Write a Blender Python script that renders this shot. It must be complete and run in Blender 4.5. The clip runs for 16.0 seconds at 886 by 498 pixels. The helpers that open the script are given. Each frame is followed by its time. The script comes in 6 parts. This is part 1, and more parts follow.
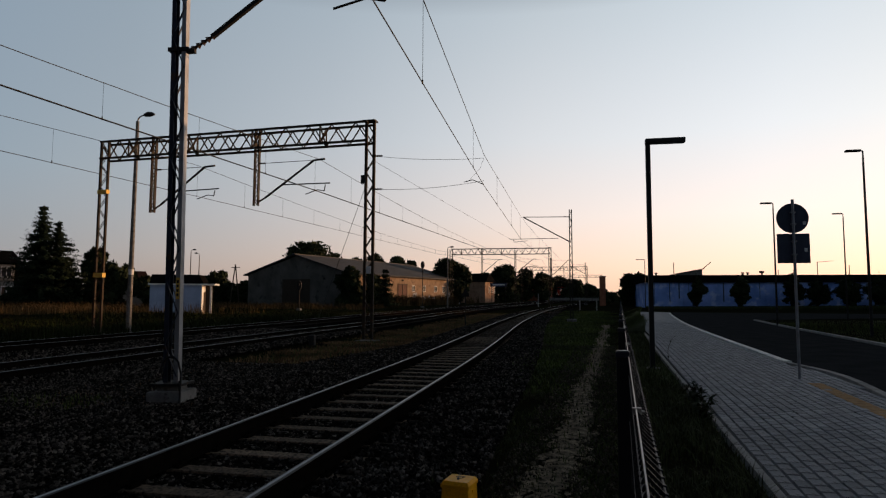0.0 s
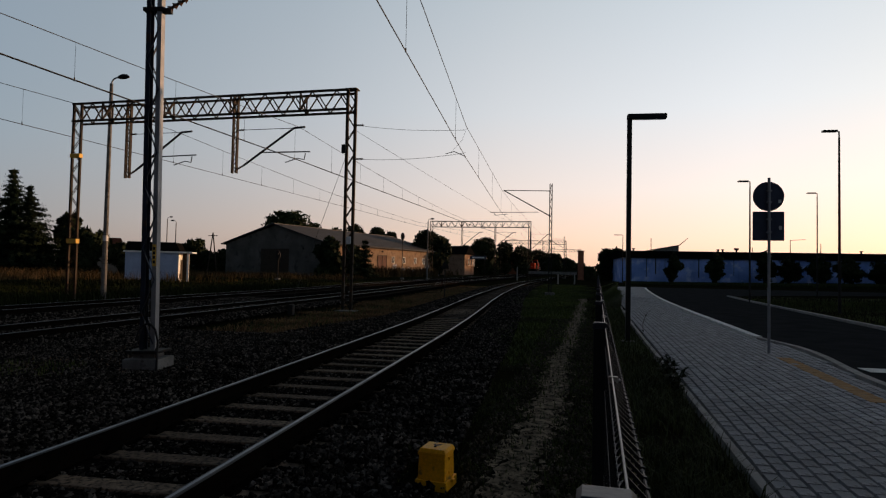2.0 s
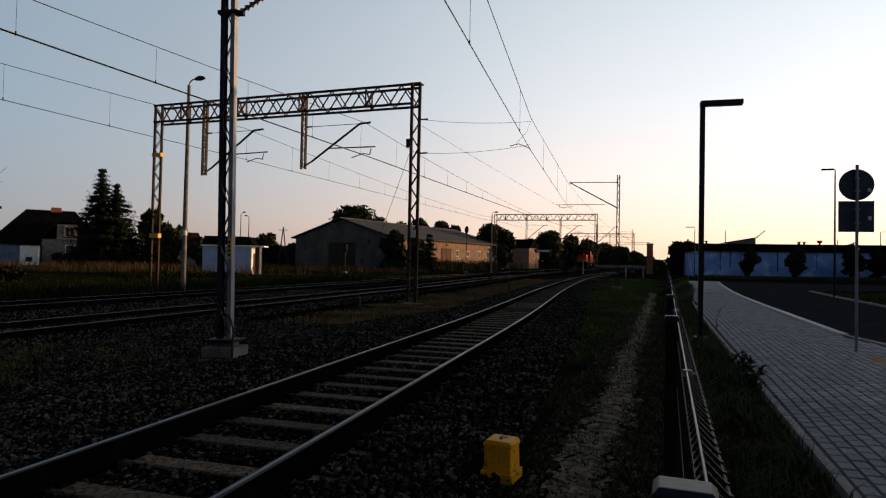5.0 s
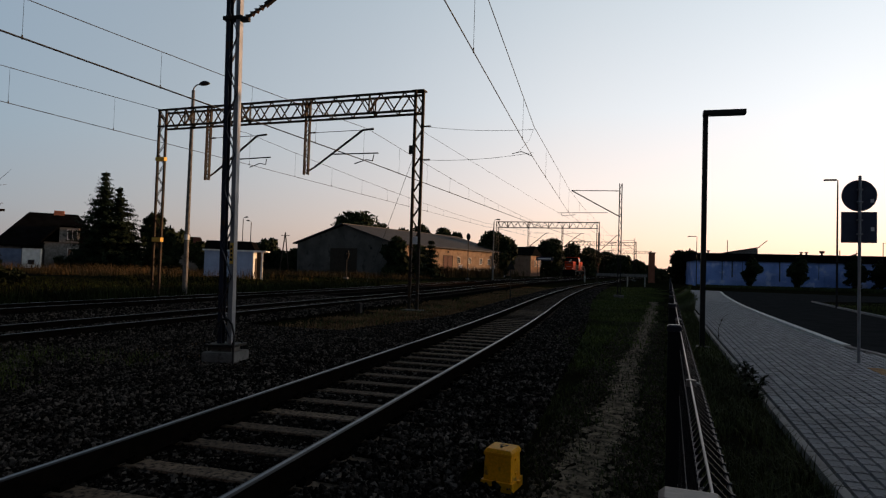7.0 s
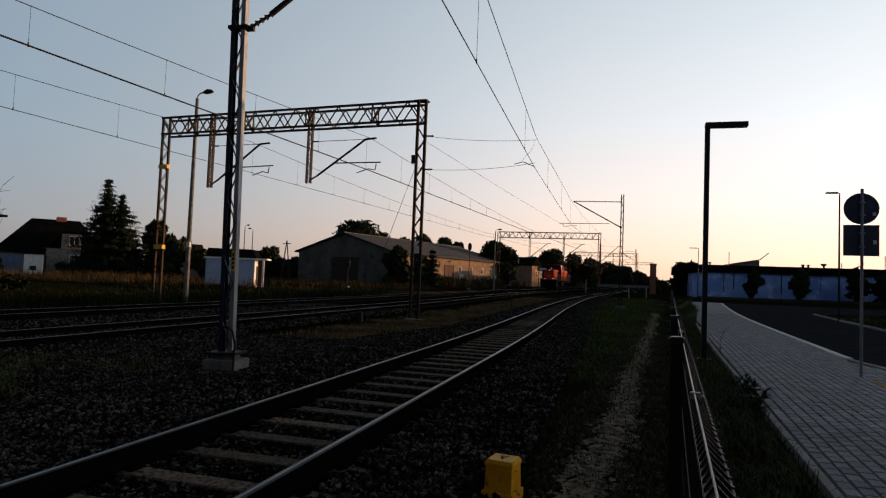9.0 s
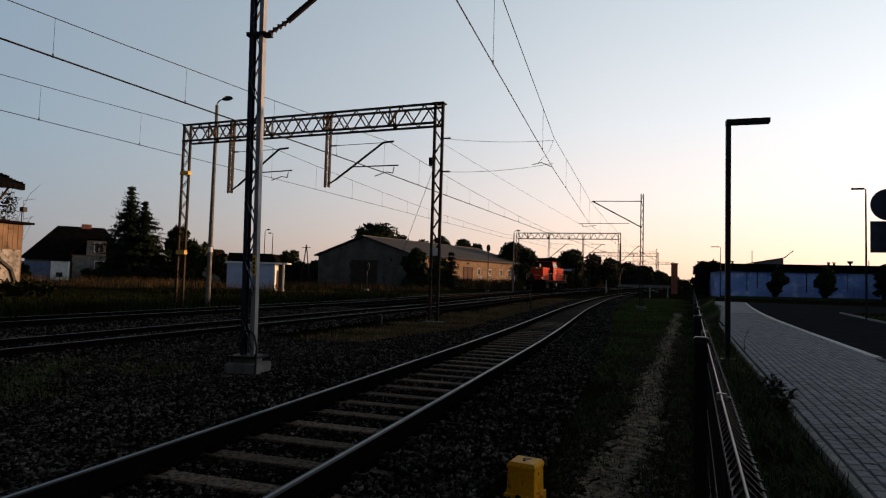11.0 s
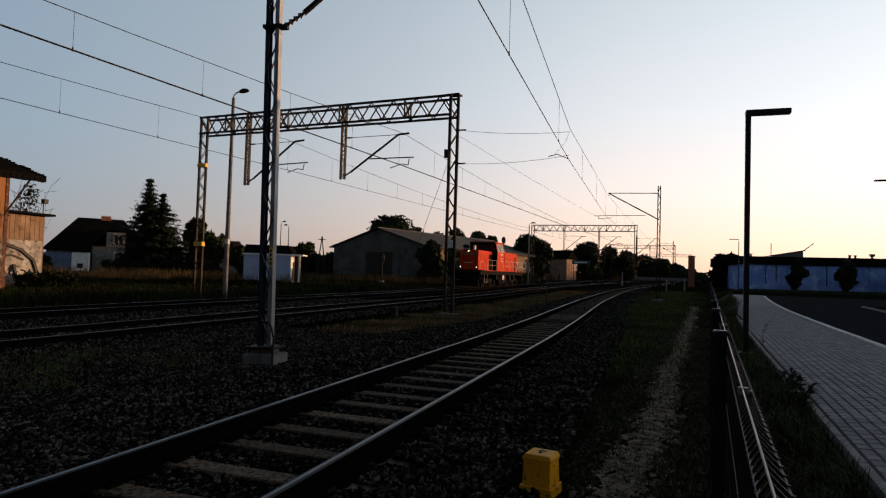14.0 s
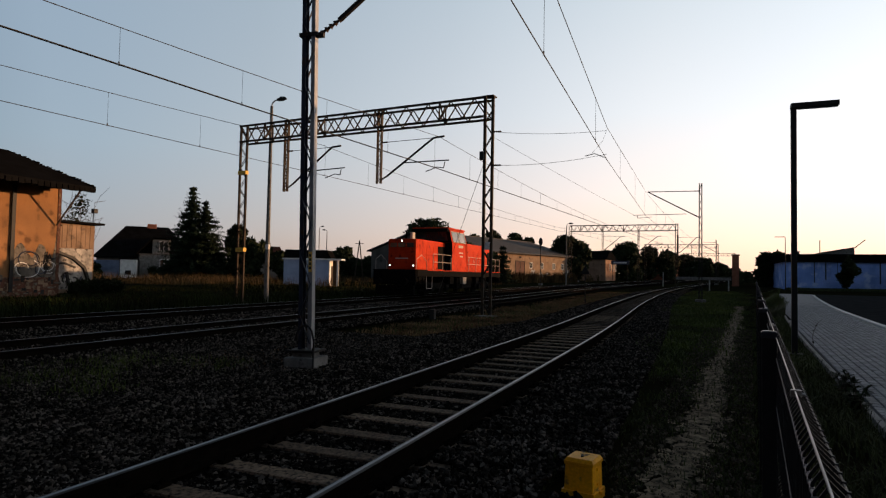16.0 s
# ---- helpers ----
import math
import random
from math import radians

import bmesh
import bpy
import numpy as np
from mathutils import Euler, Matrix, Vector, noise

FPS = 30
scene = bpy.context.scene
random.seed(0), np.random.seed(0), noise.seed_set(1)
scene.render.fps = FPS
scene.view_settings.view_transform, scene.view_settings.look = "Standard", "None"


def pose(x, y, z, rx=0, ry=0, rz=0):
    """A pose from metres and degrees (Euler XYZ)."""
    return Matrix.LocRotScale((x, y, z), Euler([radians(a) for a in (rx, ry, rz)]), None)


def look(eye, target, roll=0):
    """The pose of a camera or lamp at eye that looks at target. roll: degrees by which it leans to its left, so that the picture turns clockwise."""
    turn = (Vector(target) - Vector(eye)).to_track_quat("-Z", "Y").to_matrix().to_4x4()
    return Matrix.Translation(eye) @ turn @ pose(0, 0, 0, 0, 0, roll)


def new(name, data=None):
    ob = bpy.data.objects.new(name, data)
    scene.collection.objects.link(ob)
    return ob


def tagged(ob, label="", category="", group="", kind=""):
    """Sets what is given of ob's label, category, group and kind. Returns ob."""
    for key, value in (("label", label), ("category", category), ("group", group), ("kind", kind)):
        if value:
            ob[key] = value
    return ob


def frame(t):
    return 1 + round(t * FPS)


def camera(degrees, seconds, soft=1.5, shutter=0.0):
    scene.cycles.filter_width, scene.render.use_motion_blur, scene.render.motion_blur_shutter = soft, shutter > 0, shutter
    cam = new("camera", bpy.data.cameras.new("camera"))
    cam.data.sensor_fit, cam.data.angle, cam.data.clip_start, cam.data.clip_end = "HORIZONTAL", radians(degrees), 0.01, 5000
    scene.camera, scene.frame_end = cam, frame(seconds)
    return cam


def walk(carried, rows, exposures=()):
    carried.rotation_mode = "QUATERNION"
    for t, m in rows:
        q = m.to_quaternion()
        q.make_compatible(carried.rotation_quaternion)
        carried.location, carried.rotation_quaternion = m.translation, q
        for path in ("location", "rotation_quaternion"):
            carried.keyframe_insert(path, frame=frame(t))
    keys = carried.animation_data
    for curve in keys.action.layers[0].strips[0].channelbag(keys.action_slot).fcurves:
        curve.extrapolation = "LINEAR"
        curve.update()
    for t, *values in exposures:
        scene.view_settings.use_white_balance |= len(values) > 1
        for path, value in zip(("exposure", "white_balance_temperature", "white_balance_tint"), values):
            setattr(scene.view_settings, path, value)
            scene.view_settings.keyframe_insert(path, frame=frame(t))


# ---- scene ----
# camera: held by hand beside the fence, turning slowly to the left
cam = camera(71.88, 16.0, 1.22)
PATH = [
    (0.0, pose(0.020, 0, 1.640, 94.63, -0.25, 11.51)),
    (0.5, pose(0.019, 0, 1.638, 94.55, -0.40, 11.65)),
    (1.0, pose(0.017, 0, 1.637, 91.51, -0.17, 12.62)),
    (1.5, pose(0.016, 0, 1.635, 91.46, -0.13, 11.15)),
    (2.0, pose(0.014, 0, 1.630, 92.04, -1.14, 9.59)),
    (2.5, pose(0.013, 0, 1.624, 92.04, -1.12, 12.64)),
    (3.0, pose(0.011, 0, 1.620, 91.02, -1.32, 14.01)),
    (3.5, pose(0.010, 0, 1.616, 89.83, -0.96, 14.08)),
    (4.0, pose(0.009, 0, 1.620, 90.60, -0.74, 15.61)),
    (6.5, pose(0.001, 0, 1.620, 91.58, -1.71, 15.41)),
    (7.0, pose(0.000, 0, 1.620, 91.94, -1.75, 15.72)),
    (7.5, pose(-0.002, 0, 1.620, 92.68, -1.91, 15.27)),
    (8.0, pose(-0.003, 0, 1.620, 93.20, -1.95, 15.25)),
    (8.5, pose(-0.005, 0, 1.620, 92.83, -2.02, 15.37)),
    (9.0, pose(-0.007, 0, 1.620, 92.83, -2.24, 15.82)),
    (11.5, pose(-0.015, 0, 1.620, 92.89, -1.66, 17.85)),
    (12.0, pose(-0.017, 0, 1.620, 92.26, -1.81, 18.05)),
    (12.5, pose(-0.018, 0, 1.620, 92.29, -2.58, 17.47)),
    (13.0, pose(-0.020, 0, 1.620, 92.61, -2.28, 17.94)),
    (13.5, pose(-0.022, 0, 1.620, 92.27, -1.88, 18.08)),
    (14.0, pose(-0.023, 0, 1.620, 92.18, -1.78, 18.98)),
    (14.5, pose(-0.025, 0, 1.620, 92.25, -1.56, 19.61)),
    (15.0, pose(-0.027, 0, 1.620, 92.23, -1.43, 20.46)),
    (15.5, pose(-0.028, 0, 1.620, 92.55, -1.29, 21.26)),
    (16.0, pose(-0.030, 0, 1.620, 92.33, -1.07, 22.44)),
]
walk(cam, PATH, exposures=((0.0, -0.14), (1.0, -0.17), (2.5, -0.19), (3.2, -0.08), (4.0, 0.1), (6.5, 0.05), (8.0, 0.01), (12.0, 0.05), (15.0, 0.07), (16.0, 0.19)))

# world: clear evening sky, the sun just above the horizon beyond the right-hand edge
SUN_AZ, SUN_EL = 50.0, 6.0
world = bpy.data.worlds.new("evening_sky")
scene.world = world
world.use_nodes = True
wn, wl = world.node_tree.nodes, world.node_tree.links
sky = wn.new("ShaderNodeTexSky")
sky.sky_type = "NISHITA"
sky.sun_disc = False
sky.sun_elevation, sky.sun_rotation = radians(SUN_EL), radians(SUN_AZ)
sky.air_density, sky.dust_density, sky.ozone_density = 1.0, 1.2, 1.5
# evening glow: brightness falls off away from the sun and towards the zenith, warm at the horizon
way = wn.new("ShaderNodeTexCoord")
split = wn.new("ShaderNodeSeparateXYZ")
wl.new(way.outputs["Generated"], split.inputs["Vector"])
height = wn.new("ShaderNodeValToRGB")
wl.new(split.outputs["Z"], height.inputs["Fac"])
HEIGHTS = ((0.0, (0.88, 0.56, 0.42)), (0.05, (0.99, 0.68, 0.55)), (0.13, (0.91, 0.76, 0.71)), (0.25, (0.74, 0.74, 0.76)), (0.43, (0.57, 0.62, 0.66)), (0.54, (0.07, 0.09, 0.12)), (1.0, (0.015, 0.022, 0.032)))
while len(height.color_ramp.elements) < len(HEIGHTS):
    height.color_ramp.elements.new(0.5)
for e, (at, col) in zip(height.color_ramp.elements, HEIGHTS):
    e.position, e.color = at, (*col, 1)
cool = wn.new("ShaderNodeValToRGB")
wl.new(split.outputs["Z"], cool.inputs["Fac"])
COOLS = ((0.0, (0.54, 0.47, 0.5)), (0.07, (0.56, 0.565, 0.65)), (0.18, (0.54, 0.64, 0.745)), (0.43, (0.49, 0.62, 0.75)), (0.54, (0.07, 0.09, 0.12)), (1.0, (0.015, 0.022, 0.032)))
while len(cool.color_ramp.elements) < len(COOLS):
    cool.color_ramp.elements.new(0.5)
for e, (at, col) in zip(cool.color_ramp.elements, COOLS):
    e.position, e.color = at, (*col, 1)
toward = wn.new("ShaderNodeVectorMath")
toward.operation = "DOT_PRODUCT"
toward.inputs[1].default_value = (math.sin(radians(SUN_AZ)), math.cos(radians(SUN_AZ)), 0.1)
wl.new(way.outputs["Generated"], toward.inputs[0])
shift = wn.new("ShaderNodeMapRange")
shift.inputs["From Min"].default_value, shift.inputs["From Max"].default_value = -1, 1
wl.new(toward.outputs["Value"], shift.inputs["Value"])
glow = wn.new("ShaderNodeValToRGB")
GLOWS = ((0.0, (0.015, 0.02, 0.035)), (0.2, (0.03, 0.038, 0.055)), (0.3, (0.135, 0.15, 0.165)), (0.38, (0.205, 0.212, 0.222)), (0.52, (0.25, 0.25, 0.25)), (0.66, (0.32, 0.32, 0.32)), (0.8, (0.42, 0.42, 0.42)), (0.92, (0.5, 0.5, 0.5)), (1.0, (0.5, 0.495, 0.48)))
while len(glow.color_ramp.elements) < len(GLOWS):
    glow.color_ramp.elements.new(0.5)
for e, (at, val) in zip(glow.color_ramp.elements, GLOWS):
    e.position, e.color = at, (*val, 1)
wl.new(shift.outputs["Result"], glow.inputs["Fac"])
both = wn.new("ShaderNodeVectorMath")
both.operation = "MULTIPLY"
warm = wn.new("ShaderNodeMapRange")
warm.inputs["From Min"].default_value, warm.inputs["From Max"].default_value = 0.4, 0.8
wl.new(shift.outputs["Result"], warm.inputs["Value"])
blend = wn.new("ShaderNodeMix")
blend.data_type = "RGBA"
wl.new(warm.outputs["Result"], blend.inputs[0])
wl.new(cool.outputs["Color"], blend.inputs[6])
wl.new(height.outputs["Color"], blend.inputs[7])
wl.new(blend.outputs[2], both.inputs[0])
wl.new(glow.outputs["Color"], both.inputs[1])
boost = wn.new("ShaderNodeVectorMath")
boost.operation = "SCALE"
boost.inputs["Scale"].default_value = 2.3
wl.new(both.outputs["Vector"], boost.inputs[0])
haze = wn.new("ShaderNodeVectorMath")
haze.operation = "SCALE"
haze.inputs["Scale"].default_value = 0.04
wl.new(sky.outputs["Color"], haze.inputs[0])
total = wn.new("ShaderNodeVectorMath")
total.operation = "ADD"
wl.new(boost.outputs["Vector"], total.inputs[0])
wl.new(haze.outputs["Vector"], total.inputs[1])
wl.new(total.outputs["Vector"], wn["Background"].inputs["Color"])
wn["Background"].inputs["Strength"].default_value = 1.0
sun = new("sun", bpy.data.lights.new("sun", "SUN"))
sun.data.energy, sun.data.angle, sun.data.color = 5.0, radians(0.5), (1.0, 0.56, 0.28)
sd = Vector((math.sin(radians(SUN_AZ)) * math.cos(radians(SUN_EL)), math.cos(radians(SUN_AZ)) * math.cos(radians(SUN_EL)), math.sin(radians(SUN_EL))))
sun.matrix_world = look(sd * 200, (0, 0, 0))


# ---------------------------------------------------------------- materials
def mat(name, a, b=None, rough=0.8, metal=0.0, scale=6.0, fine=60.0, bump=0.15, emit=None, strength=0.0, stain=None, amount=0.0, spec=0.12, vary=0.0, pick=0.0):
    """Two-scale mottled surface: colours a and b by a coarse noise, a fine grain in value and relief, stains of a third colour."""
    m = bpy.data.materials.new(name)
    m.use_nodes = True
    n, l = m.node_tree.nodes, m.node_tree.links
    p = n["Principled BSDF"]
    p.inputs["Roughness"].default_value, p.inputs["Metallic"].default_value = rough, metal
    p.inputs["Specular IOR Level"].default_value = spec
    b = b or tuple(v * 0.72 for v in a)
    co = n.new("ShaderNodeTexCoord")
    big, small = n.new("ShaderNodeTexNoise"), n.new("ShaderNodeTexNoise")
    big.inputs["Scale"].default_value, big.inputs["Detail"].default_value = scale, 5
    small.inputs["Scale"].default_value, small.inputs["Detail"].default_value = fine, 3
    for q in (big, small):
        l.new(co.outputs["Object"], q.inputs["Vector"])
    ramp = n.new("ShaderNodeValToRGB")
    ramp.color_ramp.elements[0].position, ramp.color_ramp.elements[1].position = 0.35, 0.68
    ramp.color_ramp.elements[0].color, ramp.color_ramp.elements[1].color = (*b, 1), (*a, 1)
    l.new(big.outputs["Fac"], ramp.inputs["Fac"])
    out = ramp.outputs["Color"]
    grain = n.new("ShaderNodeMapRange")
    grain.inputs["To Min"].default_value, grain.inputs["To Max"].default_value = 0.7, 1.3
    l.new(small.outputs["Fac"], grain.inputs["Value"])
    mul = n.new("ShaderNodeVectorMath")
    mul.operation = "SCALE"
    l.new(out, mul.inputs[0])
    l.new(grain.outputs["Result"], mul.inputs["Scale"])
    out = mul.outputs["Vector"]
    if vary:
        for source in ("ShaderNodeObjectInfo", "ShaderNodeNewGeometry"):
            info, mr, sc = n.new(source), n.new("ShaderNodeMapRange"), n.new("ShaderNodeVectorMath")
            sc.operation = "SCALE"
            mr.inputs["To Min"].default_value, mr.inputs["To Max"].default_value = 1 - vary, 1 + vary
            l.new(info.outputs["Random" if source == "ShaderNodeObjectInfo" else "Random Per Island"], mr.inputs["Value"])
            l.new(out, sc.inputs[0])
            l.new(mr.outputs["Result"], sc.inputs["Scale"])
            out = sc.outputs["Vector"]
    if pick:
        info, power, mr, sc = n.new("ShaderNodeNewGeometry"), n.new("ShaderNodeMath"), n.new("ShaderNodeMapRange"), n.new("ShaderNodeVectorMath")
        power.operation, sc.operation = "POWER", "SCALE"
        power.inputs[1].default_value = 4.0
        mr.inputs["To Min"].default_value, mr.inputs["To Max"].default_value = 0.3, pick
        l.new(info.outputs["Random Per Island"], power.inputs[0])
        l.new(power.outputs["Value"], mr.inputs["Value"])
        l.new(out, sc.inputs[0])
        l.new(mr.outputs["Result"], sc.inputs["Scale"])
        out = sc.outputs["Vector"]
    if stain:
        dirt, cut, mix = n.new("ShaderNodeTexNoise"), n.new("ShaderNodeValToRGB"), n.new("ShaderNodeMix")
        dirt.inputs["Scale"].default_value, dirt.inputs["Detail"].default_value = scale * 2.3, 8
        l.new(co.outputs["Object"], dirt.inputs["Vector"])
        cut.color_ramp.elements[0].position, cut.color_ramp.elements[1].position = 0.62 - amount * 0.3, 0.72 - amount * 0.2
        l.new(dirt.outputs["Fac"], cut.inputs["Fac"])
        mix.data_type = "RGBA"
        l.new(cut.outputs["Color"], mix.inputs[0])
        l.new(out, mix.inputs[6])
        mix.inputs[7].default_value = (*stain, 1)
        out = mix.outputs[2]
    l.new(out, p.inputs["Base Color"])
    if bump:
        bp = n.new("ShaderNodeBump")
        bp.inputs["Strength"].default_value, bp.inputs["Distance"].default_value = bump, 0.02
        l.new(small.outputs["Fac"], bp.inputs["Height"])
        l.new(bp.outputs["Normal"], p.inputs["Normal"])
    if emit:
        p.inputs["Emission Color"].default_value, p.inputs["Emission Strength"].default_value = (*emit, 1), strength
    return m


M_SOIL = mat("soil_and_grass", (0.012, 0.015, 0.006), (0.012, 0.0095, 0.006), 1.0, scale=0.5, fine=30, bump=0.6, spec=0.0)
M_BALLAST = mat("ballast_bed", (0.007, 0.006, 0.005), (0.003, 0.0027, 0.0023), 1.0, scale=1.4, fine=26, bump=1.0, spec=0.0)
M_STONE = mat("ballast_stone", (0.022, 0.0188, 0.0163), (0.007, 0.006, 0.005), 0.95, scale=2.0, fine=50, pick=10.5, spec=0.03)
M_DIRT = mat("trodden_sand", (0.34, 0.265, 0.18), (0.11, 0.084, 0.056), 0.95, scale=7, fine=60, bump=0.9, spec=0.05, stain=(0.035, 0.03, 0.018), amount=0.42)
M_RAILHEAD = mat("worn_rail_head", (0.011, 0.0115, 0.014), (0.007, 0.0075, 0.009), 0.6, 0.0, 3, 120, 0.03, spec=0.2)
M_POLISHED = mat("polished_running_band", (0.13, 0.14, 0.17), (0.08, 0.088, 0.11), 0.38, 0.8, 3, 120, 0.02, spec=0.3)
M_RUST = mat("rusty_rail_side", (0.007, 0.0055, 0.0045), (0.004, 0.0035, 0.003), 0.95, 0.0, 8, 90, 0.3, spec=0.0)
M_SLEEPER = mat("weathered_sleeper", (0.2, 0.142, 0.096), (0.085, 0.062, 0.043), 0.9, 0, 9, 60, 0.5, vary=0.3, stain=(0.025, 0.019, 0.015), amount=0.45, spec=0.1)
M_FARSLEEPER = mat("far_sleeper_dark", (0.07, 0.052, 0.037), (0.03, 0.023, 0.017), 0.95, 0, 5, 50, 0.4, vary=0.3, spec=0.05)
M_MAINSLEEPER = mat("main_line_sleeper_dark", (0.03, 0.023, 0.017), (0.014, 0.011, 0.009), 0.95, 0, 5, 50, 0.4, vary=0.25, spec=0.05)
M_STEELDARK = mat("dark_weathered_steel", (0.026, 0.026, 0.027), (0.016, 0.015, 0.015), 0.65, 0.2, 4, 60, 0.1, stain=(0.06, 0.03, 0.014), amount=0.1)
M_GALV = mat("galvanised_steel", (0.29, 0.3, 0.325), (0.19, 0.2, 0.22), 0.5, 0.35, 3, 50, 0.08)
M_GANTRY = mat("painted_lattice_steel", (0.046, 0.035, 0.024), (0.022, 0.018, 0.014), 0.7, 0.15, 2, 50, 0.1, stain=(0.06, 0.03, 0.015), amount=0.15)
M_CONCRETE = mat("old_concrete", (0.19, 0.185, 0.18), (0.11, 0.106, 0.1), 0.9, 0, 4, 60, 0.3, stain=(0.07, 0.064, 0.058), amount=0.2, spec=0.15)
M_YELLOW = mat("yellow_paint", (0.92, 0.43, 0.012), (0.8, 0.35, 0.01), 0.5, 0, 6, 60, 0.06, stain=(0.25, 0.15, 0.04), amount=0.05)
M_YSIGN = mat("faded_yellow_band", (0.8, 0.5, 0.1), None, 0.6)
M_BLACK = mat("black_powder_coat", (0.02, 0.02, 0.021), (0.014, 0.014, 0.015), 0.5, 0, 4, 60, 0.05)
M_FENCE = mat("anthracite_fence_coat", (0.018, 0.019, 0.021), (0.012, 0.013, 0.015), 0.5, 0, 6, 80, 0.05)
M_CAP = mat("navy_plastic_cap", (0.022, 0.026, 0.038), (0.016, 0.019, 0.028), 0.4, 0, 6, 80, 0.04, spec=0.25)
# fence wire coloured pale for the sky's sheen on it
M_FWIRE = mat("sky_sheen_wire", (0.26, 0.26, 0.265), (0.15, 0.15, 0.155), 0.4, 0.3, 40, 200, 0.1, spec=0.5)
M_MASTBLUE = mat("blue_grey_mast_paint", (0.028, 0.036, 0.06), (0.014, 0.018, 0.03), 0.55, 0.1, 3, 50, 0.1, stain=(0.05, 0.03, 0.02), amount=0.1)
M_TILE = mat("dark_red_roof_tile", (0.05, 0.022, 0.017), (0.03, 0.014, 0.011), 0.9, 0, 2, 25, 0.2, spec=0.05)
M_ZINC = mat("bare_zinc_wire", (0.3, 0.3, 0.3), (0.2, 0.2, 0.2), 0.4, 0.8, 8, 60, 0.03)
M_SIGNBACK = mat("sign_back_grey", (0.055, 0.066, 0.098), (0.042, 0.05, 0.076), 0.5, 0.3, 5, 60, 0.05)
M_STICKER = mat("pale_sticker", (0.7, 0.7, 0.7), None, 0.6)
M_PAVER = mat("grey_paving_block", (0.3, 0.3, 0.312), (0.22, 0.22, 0.23), 0.9, 0, 3, 70, 0.35, vary=0.16, stain=(0.1, 0.095, 0.09), amount=0.08, spec=0.25)
M_PAVEBED = mat("paving_joint_sand", (0.008, 0.0075, 0.007), None, 0.95, 0, 5, 60, 0.3, spec=0.0)
M_KERB = mat("concrete_kerb", (0.3, 0.29, 0.28), (0.22, 0.21, 0.2), 0.85, 0, 3, 60, 0.25, vary=0.1)
M_ASPHALT = mat("asphalt", (0.035, 0.035, 0.036), (0.026, 0.026, 0.027), 1.0, 0, 1.2, 120, 0.5, spec=0.0)
M_ROADWHITE = mat("road_paint", (0.75, 0.75, 0.72), (0.55, 0.55, 0.52), 0.7, 0, 6, 60, 0.2)
M_TACTILE = mat("yellow_paving", (0.38, 0.22, 0.09), (0.28, 0.16, 0.07), 0.85, 0, 6, 60, 0.3)
M_BLUEWALL = mat("blue_painted_wall", (0.32, 0.46, 0.88), (0.16, 0.27, 0.64), 0.85, 0, 0.35, 9, 0.1, stain=(0.5, 0.6, 0.86), amount=0.25)
M_ROOFDARK = mat("dark_roof_felt", (0.0085, 0.0085, 0.009), (0.005, 0.0047, 0.0045), 1.0, 0, 1, 30, 0.2, spec=0.0)
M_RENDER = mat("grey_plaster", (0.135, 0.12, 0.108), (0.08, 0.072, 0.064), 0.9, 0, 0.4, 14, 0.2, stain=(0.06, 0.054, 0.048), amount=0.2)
M_OCHRE = mat("ochre_plaster", (0.27, 0.135, 0.058), (0.2, 0.1, 0.043), 0.9, 0, 0.6, 20, 0.2, stain=(0.11, 0.055, 0.026), amount=0.28)
M_BRICKOLD = mat("worn_brick_plinth", (0.12, 0.05, 0.032), (0.06, 0.03, 0.02), 0.9, 0, 3, 25, 0.4, stain=(0.16, 0.12, 0.085), amount=0.3)
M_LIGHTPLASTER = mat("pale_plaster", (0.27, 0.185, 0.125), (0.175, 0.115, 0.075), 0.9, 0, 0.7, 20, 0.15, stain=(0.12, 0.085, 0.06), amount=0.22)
M_WHITE = mat("white_paint", (0.78, 0.78, 0.76), (0.62, 0.62, 0.6), 0.7, 0, 2, 40, 0.05)
M_BRICKRED = mat("red_brick", (0.4, 0.16, 0.09), (0.28, 0.1, 0.06), 0.9, 0, 2, 25, 0.3)
M_WOODDARK = mat("dark_timber", (0.06, 0.045, 0.035), (0.04, 0.03, 0.022), 0.85, 0, 4, 40, 0.3)
M_REDDOOR = mat("oxblood_door_paint", (0.075, 0.02, 0.014), (0.045, 0.013, 0.01), 0.7, 0, 3, 40, 0.1)
M_LEAF = mat("dark_foliage", (0.02, 0.026, 0.011), (0.011, 0.016, 0.006), 0.85, 0, 0.6, 20, 0, vary=0.3, spec=0.08)
M_NEEDLE = mat("spruce_needles", (0.015, 0.024, 0.013), (0.009, 0.015, 0.008), 0.9, 0, 1, 20, 0, vary=0.3, spec=0.05)
M_BARK = mat("bark", (0.07, 0.052, 0.04), (0.04, 0.03, 0.022), 0.95, 0, 6, 40, 0.5)
M_GRASS = mat("grass_blades", (0.07, 0.086, 0.024), (0.04, 0.046, 0.015), 0.8, 0, 0.4, 8, 0, vary=0.35, spec=0.15)
M_DRY = mat("dry_grass", (0.085, 0.058, 0.028), (0.035, 0.027, 0.013), 0.9, 0, 0.5, 8, 0, vary=0.35, spec=0.03)
M_WIRE = mat("tarnished_copper_wire", (0.04, 0.039, 0.038), (0.026, 0.025, 0.024), 0.7, 0.2, 2, 20, 0)
M_INSUL = mat("brown_porcelain", (0.07, 0.04, 0.03), (0.05, 0.03, 0.02), 0.25, 0, 5, 40, 0)
M_RED = mat("locomotive_red_paint", (0.5, 0.042, 0.009), (0.4, 0.026, 0.006), 0.6, 0, 1.5, 40, 0.03, stain=(0.13, 0.009, 0.004), amount=0.18, spec=0.03)
